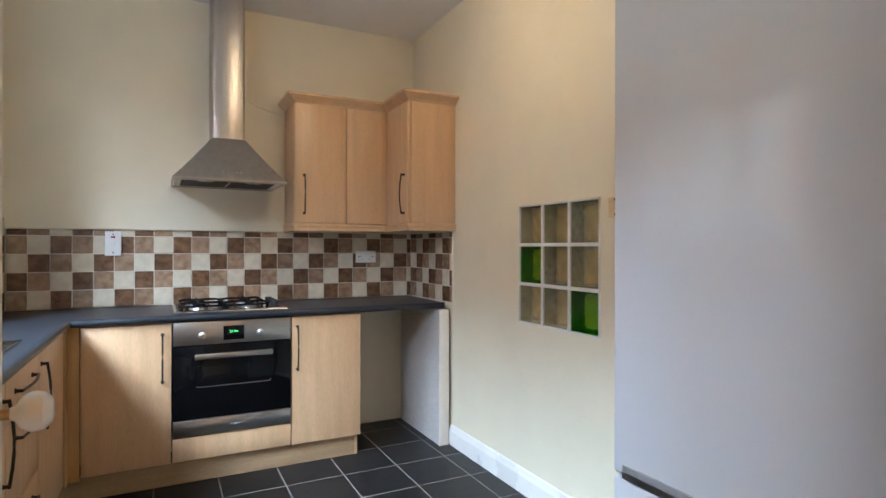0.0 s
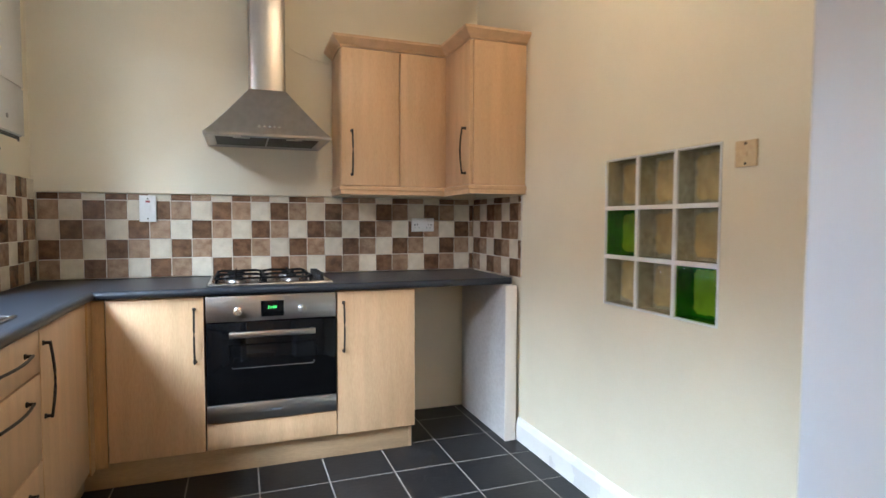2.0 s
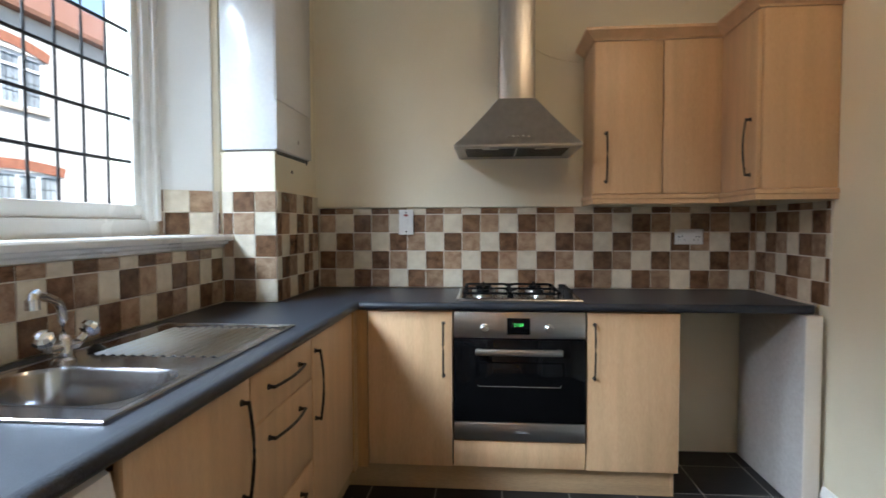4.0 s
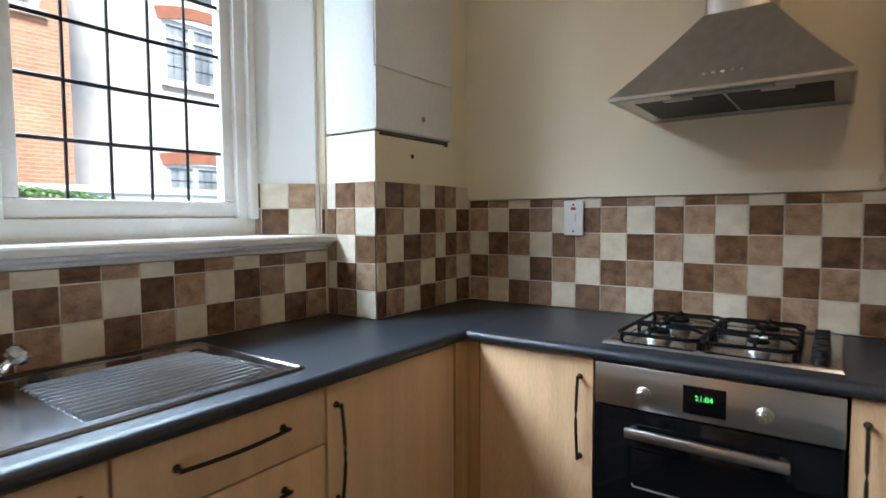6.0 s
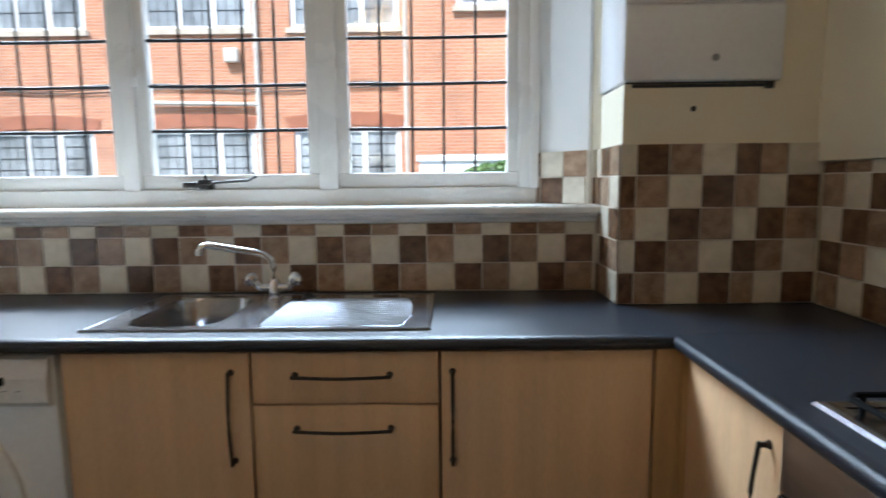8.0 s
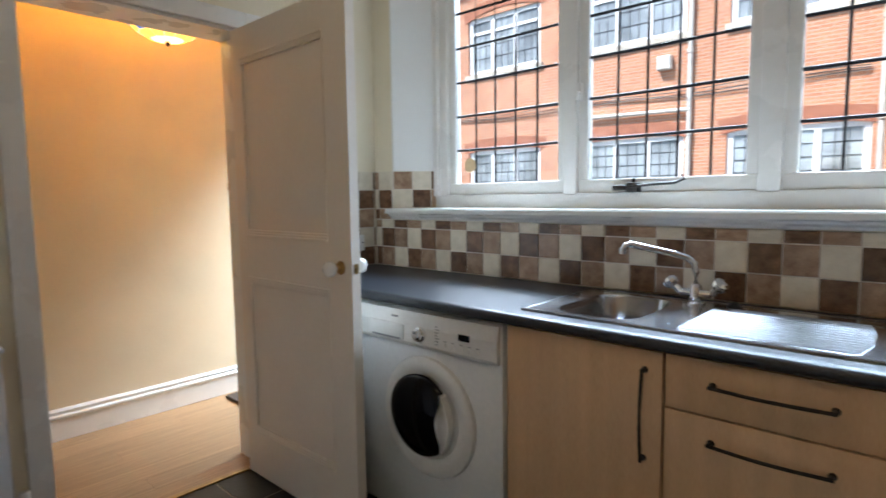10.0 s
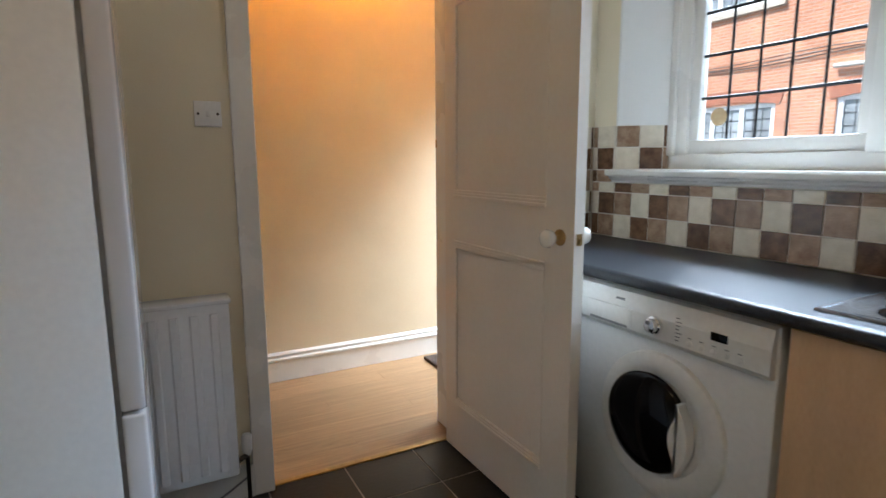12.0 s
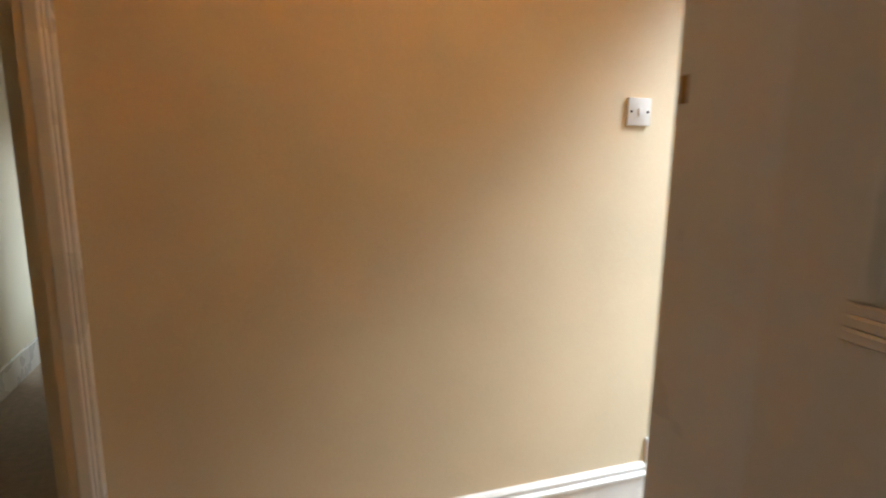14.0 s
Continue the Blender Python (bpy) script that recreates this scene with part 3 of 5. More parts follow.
door = boxpart("oven_door", BLACK_GLASS, oven, 0.133, 0.736, FN - 0.010, FN + 0.012, 0.352, 0.738, bevel=0.003, label="black glass oven door")
bm = bmesh.new()
for d in ((0.232, 0.640, 0.628, 0.634), (0.232, 0.640, 0.384, 0.390), (0.232, 0.240, 0.39, 0.628), (0.632, 0.640, 0.39, 0.628)):
    box(bm, d[0], d[1], FN - 0.0108, FN - 0.0098, d[2], d[3])
part("window_border", bm, BLACK_GLASS, door)
bm = bmesh.new()
tube(bm, [(0.245, FN - 0.0112, 0.527), (0.25, FN - 0.0112, 0.519), (0.62, FN - 0.0112, 0.519), (0.627, FN - 0.0112, 0.53)], 0.0016, 6)
part("oven_rack", bm, STEEL, door, "steel oven rack behind the glass")
bm = bmesh.new()
box(bm, 0.234, 0.630, FN - 0.056, FN - 0.038, 0.672, 0.700, 0.004)
for x in (0.250, 0.614):
    box(bm, x - 0.009, x + 0.009, FN - 0.042, FN - 0.008, 0.676, 0.696, 0.003)
part("door_handle", bm, STEEL, door, "flat brushed steel bar handle", True)
strip = boxpart("lower_panel", STEEL, oven, 0.133, 0.736, FN - 0.010, FN + 0.012, 0.264, 0.349, bevel=0.003, label="brushed steel strip")
boxpart("badge", GREY_PLASTIC, strip, 0.415, 0.470, FN - 0.0108, FN - 0.0098, 0.300, 0.309)
boxpart("filler_panel", MAPLE, oven, 0.130, 0.738, FN, FN + 0.019, 0.134, 0.258, bevel=0.002, label="maple-effect filler panel")

# ---- gas hob ----
hob = thing("gas_hob", (0.435, 3.65, 0.911), "four-burner stainless gas hob with black pan supports", "hob")
bm = bmesh.new()
sweep(bm, [(0.150, 3.875), (0.150, 3.415), (0.715, 3.415), (0.715, 3.875), (0.150, 3.875)][::1], [(0.015, 0.9112), (0.010, 0.918), (0, 0.921), (-0.02, 0.919)])
box(bm, 0.150, 0.715, 3.415, 3.875, 0.9112, 0.9175)
plate = part("hob_plate", bm, SINK_STEEL, hob, "polished steel hob plate")
BURN = ((0.265, 3.535, 0.036), (0.265, 3.755, 0.046), (0.535, 3.755, 0.036), (0.535, 3.535, 0.028))
for x, y, r in BURN:
    bm = bmesh.new()
    lathe(bm, (x, y, 0.9175), (0, 0, 1), [(r * 1.35, 0), (r * 1.3, 0.005), (r * 1.02, 0.007), (r, 0.018), (r * 0.9, 0.02)], 28)
    b = part("burner", bm, STEEL, hob, "steel gas burner ring", True)
    bm = bmesh.new()
    lathe(bm, (x, y, 0.9375), (0, 0, 1), [(r * 0.92, 0), (r * 0.96, 0.004), (r * 0.85, 0.009), (r * 0.3, 0.0095)], 28)
    part("burner_cap", bm, IRON, b, "black burner cap", True)
for x0, x1 in ((0.172, 0.398), (0.402, 0.628)):
    bm = bmesh.new()
    z = 0.942
    y0, y1 = 3.430, 3.860
    tube(bm, [(x0 + 0.02, y0, z), (x1 - 0.02, y0, z), (x1, y0 + 0.02, z), (x1, y1 - 0.02, z), (x1 - 0.02, y1, z), (x0 + 0.02, y1, z), (x0, y1 - 0.02, z), (x0, y0 + 0.02, z), (x0 + 0.02, y0, z)], 0.0055, 8)
    xm, ym = (x0 + x1) / 2 - 0.017, (y0 + y1) / 2
    tube(bm, [(x0, ym, z), (x1, ym, z)], 0.005, 8)
    for (bx, by) in ((xm, 3.535), (xm, 3.755)):
        bx = 0.265 if x0 < 0.3 else 0.535
        for dx, dy in ((1, 0), (-1, 0), (0, 1), (0, -1)):
            ex = (x1 if dx > 0 else x0) if dx else bx
            ey = ((y1 if by > ym else ym) if dy > 0 else (ym if by > ym else y0)) if dy else by
            tube(bm, [(ex, ey, z), (ex + (bx - ex) * 0.25, ey + (by - ey) * 0.25, z + 0.013), (bx + dx * 0.022, by + dy * 0.022, z + 0.011)], 0.0048, 8)
    for px in (x0 + 0.004, x1 - 0.004):
        for py in (y0 + 0.03, y1 - 0.03, ym):
            cyl(bm, (px, py, 0.9175), (px, py, z), 0.006, 0.005, 10)
    part("pan_support", bm, IRON, hob, "black cast pan support", True)
for k in range(4):
    bm = bmesh.new()
    c = (0.678, 3.50 + 0.085 * k, 0.9175)
    lathe(bm, c, (0, 0, 1), [(0.021, 0), (0.020, 0.006), (0.0165, 0.009), (0.0155, 0.026), (0.012, 0.028)], 24)
    box(bm, c[0] - 0.019, c[0] + 0.019, c[1] - 0.004, c[1] + 0.004, 0.930, 0.953, 0.002)
    part("knob", bm, BLACK_PLASTIC, hob, "black hob control knob", True)

# ---- cooker hood ----
hood = thing("cooker_hood", (0.435, 3.7, 1.58), "stainless steel chimney cooker hood on the wall", "cooker hood")


def rect(x0, x1, y0, y1, z):
    return [(x0, y0, z), (x1, y0, z), (x1, y1, z), (x0, y1, z)]


HX0, HX1, HY0, HY1 = 0.130, 0.732, 3.452, 3.925
bm = bmesh.new()
loops = []
for k in range(9):
    f = k / 8
    g = f ** 0.93
    loops.append(rect(HX0 + (0.345 - HX0) * g, HX1 + (0.530 - HX1) * g, HY0 + (3.690 - HY0) * g, HY1, 1.648 + (1.915 - 1.648) * f))
rings(bm, loops)
canopy = part("canopy", bm, HOOD_STEEL, hood, "tapered brushed steel canopy")
bm = bmesh.new()
for k in range(5):
    lathe(bm, (0.387 + 0.024 * k, 3.458 + 0.036, 1.687), (0, -1, 0.75), [(0.0065, -0.006), (0.0065, 0.004), (0.005, 0.006)], 14)
part("push_buttons", bm, CHROME, canopy, "row of chrome push buttons", True)
bm = bmesh.new()
IX0, IX1, IY0, IY1 = HX0 + 0.045, HX1 - 0.045, HY0 + 0.095, HY1 - 0.045
rings(bm, [rect(HX0, HX1, HY0, HY1, 1.648), rect(HX0 - 0.002, HX1 + 0.002, HY0 - 0.002, HY1, 1.644), rect(HX0 - 0.002, HX1 + 0.002, HY0 - 0.002, HY1, 1.637), rect(HX0 + 0.004, HX1 - 0.004, HY0 + 0.004, HY1, 1.634),
           rect(HX0 + 0.012, HX1 - 0.012, HY0 + 0.012, HY1 - 0.01, 1.640), rect(IX0, IX1, IY0, IY1, 1.640), rect(IX0, IX1, IY0, IY1, 1.649)])
rim = part("lower_rim", bm, HOOD_STEEL, hood, "steel rim under the canopy")
for x0, x1 in ((IX0 + 0.002, 0.427), (0.435, IX1 - 0.002)):
    f = boxpart("grease_filter", FILTER, hood, x0, x1, IY0 + 0.002, IY1 - 0.002, 1.641, 1.6475, bevel=0.002, label="metal mesh grease filter")
    boxpart("filter_latch", STEEL, f, (x0 + x1) / 2 - 0.04, (x0 + x1) / 2 + 0.04, IY0 + 0.006, IY0 + 0.032, 1.638, 1.6415, bevel=0.001)
boxpart("filter_divider", STEEL, hood, 0.4275, 0.4345, IY0, IY1, 1.638, 1.647, bevel=0.001)
boxpart("light_strip", GREY_PLASTIC, hood, 0.30, 0.56, HY0 + 0.035, HY0 + 0.075, 1.637, 1.6405, bevel=0.001)
bm = bmesh.new()
prof = [(0.345, 3.925), (0.345, 3.712), (0.353, 3.698), (0.370, 3.690), (0.505, 3.690), (0.522, 3.698), (0.530, 3.712), (0.530, 3.925)]
prism(bm, prof, 1.912, H - 0.004)
chim = part("chimney", bm, HOOD_STEEL, hood, "tall brushed steel flue cover", True)
bm = bmesh.new()
tube(bm, [(0.53, 3.920, 2.25), (0.60, 3.922, 2.20), (0.70, 3.922, 2.165), (0.80, 3.922, 2.15)], 0.004, 8)
tagged(part("cable", bm, CREAM, smooth=True), "painted cable from the hood to the wall cabinet", "cable")

# ---- wall cabinets ----
C0, C1 = 1.418, 2.166
u = thing("wall_cabinet", (1.13, 3.78, C0), "maple two-door wall cabinet with bar handle", "cabinet", "wall cabinets")
boxpart("body", MAPLE, u, 0.812, 1.440, 3.640, 3.925, C0, C1, bevel=0.002)
d = boxpart("door", MAPLE, u, 0.815, 1.141, 3.619, 3.638, C0 + 0.002, C1 - 0.002, bevel=0.002)
bow_handle(d, (0.872, 3.619, 1.722), (0.872, 3.619, 1.473), (0, -0.032, 0))
boxpart("door", MAPLE, u, 1.1465, 1.438, 3.619, 3.638, C0 + 0.002, C1 - 0.002, bevel=0.002)
u = thing("wall_cabinet", (1.6, 3.58, C0), "maple wall cabinet turned to the side wall", "cabinet", "wall cabinets")
boxpart("body", MAPLE, u, 1.440, 1.745, 3.252, 3.638, C0, C1, bevel=0.002)
d = boxpart("door", MAPLE, u, 1.419, 1.438, 3.262, 3.615, C0 + 0.002, C1 - 0.002, bevel=0.002)
bow_handle(d, (1.419, 3.315, 1.722), (1.419, 3.315, 1.473), (-0.032, 0, 0))
line = [(0.812, 3.924), (0.812, 3.617), (1.417, 3.617), (1.417, 3.250), (1.746, 3.250)]
bm = bmesh.new()
sweep(bm, line, [(-0.015, C1 + 0.002), (0.002, C1 + 0.002), (0.006, C1 + 0.010), (0.018, C1 + 0.018), (0.040, C1 + 0.036), (0.046, C1 + 0.040), (0.046, C1 + 0.054), (-0.015, C1 + 0.054)])
tagged(part("cornice", bm, MAPLE), "moulded maple cornice on the wall cabinets", "cabinet trim")
bm = bmesh.new()
sweep(bm, line, [(-0.018, C0 - 0.048), (0.004, C0 - 0.048), (0.004, C0 - 0.026), (0.010, C0 - 0.022), (0.010, C0 - 0.008), (0.004, C0 - 0.002), (-0.018, C0 - 0.002)])
tagged(part("pelmet", bm, MAPLE), "maple light pelmet below the wall cabinets", "cabinet trim")

# ---- boiler ----
boiler = thing("boiler", (-0.82, 3.545, 1.615), "white wall-hung gas boiler over the tiled pier", "boiler")
boxpart("casing", APPLIANCE, boiler, -0.945, -0.684, 3.298, 3.792, 1.618, 2.50, bevel=0.008, label="white enamel casing")
bm = bmesh.new()
box(bm, -0.686, -0.678, 3.300, 3.790, 1.622, 1.843, 0.003)
flap = part("lower_flap", bm, APPLIANCE, boiler, "white drop-down front flap", True)
bm = bmesh.new()
lathe(bm, (-0.678, 3.582, 1.688), (1, 0, 0), [(0.011, 0), (0.011, 0.003), (0.006, 0.004)], 18)
part("screw_cap", bm, GREY_PLASTIC, flap)
bm = bmesh.new()
box(bm, -0.684, -0.677, 3.302, 3.788, 1.850, 2.495, 0.003)
part("front_panel", bm, APPLIANCE, boiler, smooth=True)
# black boxes paint the shade in the gap below the casing
bm = bmesh.new()
box(bm, -0.93, -0.694, 3.312, 3.775, 1.596, 1.618)
box(bm, -0.715, -0.690, 3.33, 3.76, 1.600, 1.612, 0.003)
part("shade_strip", bm, BLACK_PLASTIC, boiler, "black strip standing for the shade under the boiler")
bm = bmesh.new()
lathe(bm, (-0.692, 3.525, 1.535), (1, 0, 0), [(0.009, 0), (0.009, 0.002), (0.005, 0.003)], 16)
tagged(part("screw_cap", bm, DARK_METAL), "dark round cap in the boxed pier", "cap")

# ---- sink and tap ----
sink = thing("sink", (-0.62, 2.21, 0.911), "stainless steel sink with ribbed draining board", "sink")
bm = bmesh.new()
Z = 0.9112
for d in ((-0.862, -0.388, 1.729, 1.800), (-0.862, -0.830, 1.800, 2.095), (-0.412, -0.388, 1.800, 2.095), (-0.862, -0.388, 2.095, 2.210), (-0.862, -0.790, 2.210, 2.697), (-0.420, -0.388, 2.210, 2.697), (-0.790, -0.420, 2.650, 2.697)):
    box(bm, *d, Z, Z + 0.0052)
box(bm, -0.790, -0.420, 2.210, 2.650, Z, Z + 0.0022)
sweep(bm, [(-0.862, 1.729), (-0.388, 1.729), (-0.388, 2.697), (-0.862, 2.697), (-0.862, 1.729)], [(0.004, Z), (0.003, Z + 0.005), (0, Z + 0.0075), (-0.006, Z + 0.0072), (-0.01, Z + 0.0052), (-0.01, Z)])
part("drainer", bm, SINK_STEEL, sink, "ribbed steel draining board")
for k in range(13):
    x = -0.775 + 0.0285 * k
    bm = bmesh.new()
    end = 2.635 - 0.0006 * (k - 6) ** 2
    sweep(bm, [(x, 2.215), (x, end)], [(-0.011, Z + 0.002), (-0.006, Z + 0.0065), (0.0, Z + 0.0092), (0.006, Z + 0.0065), (0.011, Z + 0.002)])
    part("rib", bm, SINK_STEEL, sink, smooth=True)


def rounded(x0, x1, y0, y1, r, z, n=7):
    pts = []
    for cx, cy, a in ((x1 - r, y1 - r, 0), (x0 + r, y1 - r, 90), (x0 + r, y0 + r, 180), (x1 - r, y0 + r, 270)):
        for k in range(n):
            t = radians(a + 90 * k / (n - 1))
            pts.append((cx + r * math.cos(t), cy + r * math.sin(t), z))
    return pts


bm = bmesh.new()
B = (-0.834, -0.408, 1.796, 2.099)
rings(bm, [rounded(*B, 0.004, Z + 0.0056), rounded(B[0] + 0.012, B[1] - 0.012, B[2] + 0.012, B[3] - 0.012, 0.085, Z + 0.0052), rounded(B[0] + 0.018, B[1] - 0.018, B[2] + 0.018, B[3] - 0.018, 0.085, Z - 0.006),
           rounded(B[0] + 0.03, B[1] - 0.03, B[2] + 0.03, B[3] - 0.03, 0.08, Z - 0.13), rounded(B[0] + 0.06, B[1] - 0.06, B[2] + 0.06, B[3] - 0.06, 0.04, Z - 0.15)], close_start=False)
part("bowl", bm, SINK_STEEL, sink, "deep rounded steel bowl", True)
bm = bmesh.new()
lathe(bm, (-0.63, 1.95, Z - 0.1495), (0, 0, 1), [(0.045, 0), (0.042, 0.003), (0.02, 0.001)], 24)
part("waste", bm, CHROME, sink, smooth=True)
tap = thing("mixer_tap", (-0.80, 2.142, 0.917), "chrome mixer tap with swan spout and two heads", "tap")
bm = bmesh.new()
lathe(bm, (-0.80, 2.142, 0.9165), (0, 0, 1), [(0.030, 0), (0.030, 0.006), (0.021, 0.012), (0.020, 0.055), (0.016, 0.065), (0.012, 0.07)], 24)
tube(bm, [(-0.80, 2.095, 0.955), (-0.80, 2.190, 0.955)], 0.014, 14)
body = part("body", bm, CHROME, tap, smooth=True)
bm = bmesh.new()
tube(bm, [(-0.80, 2.142, 0.98), (-0.80, 2.142, 1.025), (-0.797, 2.135, 1.055), (-0.788, 2.115, 1.073), (-0.77, 2.08, 1.085), (-0.735, 2.01, 1.102), (-0.708, 1.955, 1.116), (-0.700, 1.940, 1.112), (-0.697, 1.934, 1.09)], 0.0115, 14)
cyl(bm, (-0.697, 1.934, 1.083), (-0.697, 1.934, 1.105), 0.0145)
part("spout", bm, CHROME, tap, smooth=True)
for y, s in ((2.092, -1), (2.193, 1)):
    bm = bmesh.new()
    cyl(bm, (-0.80, y, 0.957), (-0.79, y + 0.022 * s, 0.982), 0.013, 0.011, 14)
    c = Vector((-0.788, y + 0.026 * s, 0.986))
    lathe(bm, c, (0.3, 0.62 * s, 0.72), [(0.012, -0.016), (0.022, -0.010), (0.026, 0.002), (0.024, 0.014), (0.014, 0.021), (0.004, 0.022)], 10)
    part("tap_head", bm, CHROME, tap, "faceted chrome tap head")
bm = bmesh.new()
lathe(bm, (-0.80, 2.262, 0.9165), (0, 0, 1), [(0.022, 0), (0.024, 0.006), (0.014, 0.014), (0.008, 0.02)], 20)
tagged(part("sink_plug", bm, BLACK_PLASTIC, smooth=True), "black rubber plug on the sink edge", "plug")

# ---- washing machine ----
wm = thing("washing_machine", (-0.6, 1.39, 0), "white front-loading washing machine under the worktop", "washing machine")
WX = -0.345
boxpart("cabinet", APPLIANCE, wm, -0.90, WX, 0.945, 1.680, 0.012, 0.860, bevel=0.006, label="white enamel cabinet")
bm = bmesh.new()
sec = [(WX - 0.01, 0.722), (WX + 0.014, 0.722), (WX + 0.022, 0.735), (WX + 0.022, 0.800), (WX + 0.010, 0.852), (WX - 0.01, 0.862)]
rings(bm, [[(x, y, z) for x, z in sec] for y in (0.947, 1.672)])
fascia = part("control_fascia", bm, WHITE_PLASTIC, wm, "white control fascia")
FX = WX + 0.0225
boxpart("drawer", WHITE_PLASTIC, fascia, FX - 0.002, FX + 0.003, 1.03, 1.225, 0.738, 0.800, bevel=0.002, label="detergent drawer")
boxpart("drawer_grip", GREY_PLASTIC, fascia, FX + 0.001, FX + 0.004, 1.045, 1.21, 0.738, 0.746, bevel=0.001)
bm = bmesh.new()
lathe(bm, (FX, 1.318, 0.775), (1, 0, 0), [(0.028, 0), (0.027, 0.010), (0.021, 0.014), (0.020, 0.026), (0.016, 0.028)], 28)
knob = part("programme_knob", bm, CHROME, fascia, smooth=True)
boxpart("knob_mark", GREY_PLASTIC, knob, FX + 0.0275, FX + 0.029, 1.306, 1.320, 0.780, 0.792)
boxpart("display", BLACK_GLASS, fascia, FX - 0.001, FX + 0.0015, 1.505, 1.555, 0.783, 0.806, bevel=0.0005, label="small dark display")
for k in range(7):
    boxpart("printed_mark", GREY_PLASTIC, fascia, FX - 0.0005, FX + 0.0006, 1.392, 1.392 + 0.012 + 0.004 * (k % 3), 0.748 + 0.011 * k, 0.751 + 0.011 * k)
for k in range(5):
    bm = bmesh.new()
    lathe(bm, (FX, 1.44 + 0.038 * k, 0.752), (1, 0, 0), [(0.0085, 0), (0.0085, 0.003), (0.007, 0.004)], 16)
    part("button", bm, WHITE_PLASTIC, fascia, smooth=True)
    boxpart("printed_mark", GREY_PLASTIC, fascia, FX - 0.0005, FX + 0.0006, 1.434 + 0.038 * k, 1.446 + 0.038 * k, 0.766, 0.7685)
boxpart("badge", GREY_PLASTIC, fascia, WX + 0.012, WX + 0.0185, 1.155, 1.19, 0.822, 0.829)
DC = (WX, 1.334, 0.455)
bm = bmesh.new()
lathe(bm, DC, (1, 0, 0), [(0.233, -0.004), (0.233, 0.006), (0.229, 0.014), (0.214, 0.021), (0.192, 0.022), (0.170, 0.018), (0.160, 0.010), (0.158, 0.002)], 56)
port = part("porthole_ring", bm, WHITE_PLASTIC, wm, "round white porthole door", True)
bm = bmesh.new()
GC = (WX, 1.302, 0.458)
lathe(bm, GC, (1, 0, 0), [(0.160, 0.012), (0.158, 0.022), (0.150, 0.030), (0.110, 0.044), (0.060, 0.052), (0.012, 0.054)], 48)
part("porthole_glass", bm, BLACK_GLASS, port, "dark bowl-shaped glass", True)
bm = bmesh.new()
arc = [(0.168 * math.cos(radians(a)), 0.168 * math.sin(radians(a))) for a in range(-42, 43, 6)]
inner = [(0.118 + 0.016 * math.cos(math.pi * k / 10 * 2), 0.112 - 0.0224 * k) for k in range(11)]
plan = arc + inner
rings(bm, [[(WX + h, GC[1] + y, GC[2] + z) for y, z in plan] for h in (0.012, 0.046)])
part("door_grip", bm, WHITE_PLASTIC, port, "moulded white door grip")

# ---- fridge freezer ----
fr = thing("fridge_freezer", (1.36, 0.85, 0), "tall glossy white fridge freezer", "fridge freezer")
FY0, FY1, FX0 = 0.56, 1.135, 1.035
boxpart("cabinet", APPLIANCE, fr, FX0 + 0.058, 1.68, FY0, FY1, 0.03, 1.86, bevel=0.006, label="white side panel")
boxpart("door_seal", GREY_PLASTIC, fr, FX0 + 0.048, FX0 + 0.058, FY0 + 0.01, FY1 - 0.012, 0.05, 1.85)
bm = bmesh.new()
box(bm, FX0, FX0 + 0.048, FY0, FY1, 0.735, 1.86, 0.008, 3)
part("fridge_door", bm, FRIDGE, fr, "glossy white upper door", True)
bm = bmesh.new()
box(bm, FX0, FX0 + 0.048, FY0, FY1, 0.05, 0.728, 0.008, 3)
low = part("freezer_door", bm, FRIDGE, fr, "glossy white lower door", True)
boxpart("grip_recess", STEEL, low, FX0 - 0.003, FX0 + 0.004, FY0 + 0.08, FY1 - 0.03, 0.728, 0.762, bevel=0.002, label="chrome grip strip")
boxpart("grip_shadow", GREY_PLASTIC, low, FX0 - 0.0036, FX0 - 0.002, FY0 + 0.085, FY1 - 0.035, 0.746, 0.760)
for y in (FY0 + 0.05, FY1 - 0.05):
    bm = bmesh.new()
    cyl(bm, (1.14, y, 0), (1.14, y, 0.035), 0.02)
    part("foot", bm, BLACK_PLASTIC, fr)

# ---- glass blocks ----
panel = thing("glass_block_panel", (1.80, 2.25, 0.875), "panel of nine glass blocks, two of them green", "glass blocks")
bm = bmesh.new()
G0, G1, K0, K1 = 1.950, 2.550, 0.875, 1.481
gw, gh = (G1 - G0) / 3, (K1 - K0) / 3
for k in range(4):
    j = 0.006 if k in (0, 3) else 0.008
    box(bm, 1.7450, 1.8880, max(G0, G0 + gw * k - j), min(G1, G0 + gw * k + j), K0, K1)
    for i in range(3):
        box(bm, 1.7452, 1.8880, G0 + gw * i + 0.008, G0 + gw * (i + 1) - 0.008, max(K0, K0 + gh * k - j), min(K1, K0 + gh * k + j))
part("mortar_grid", bm, WHITE_WALL, panel, "white mortar joints")
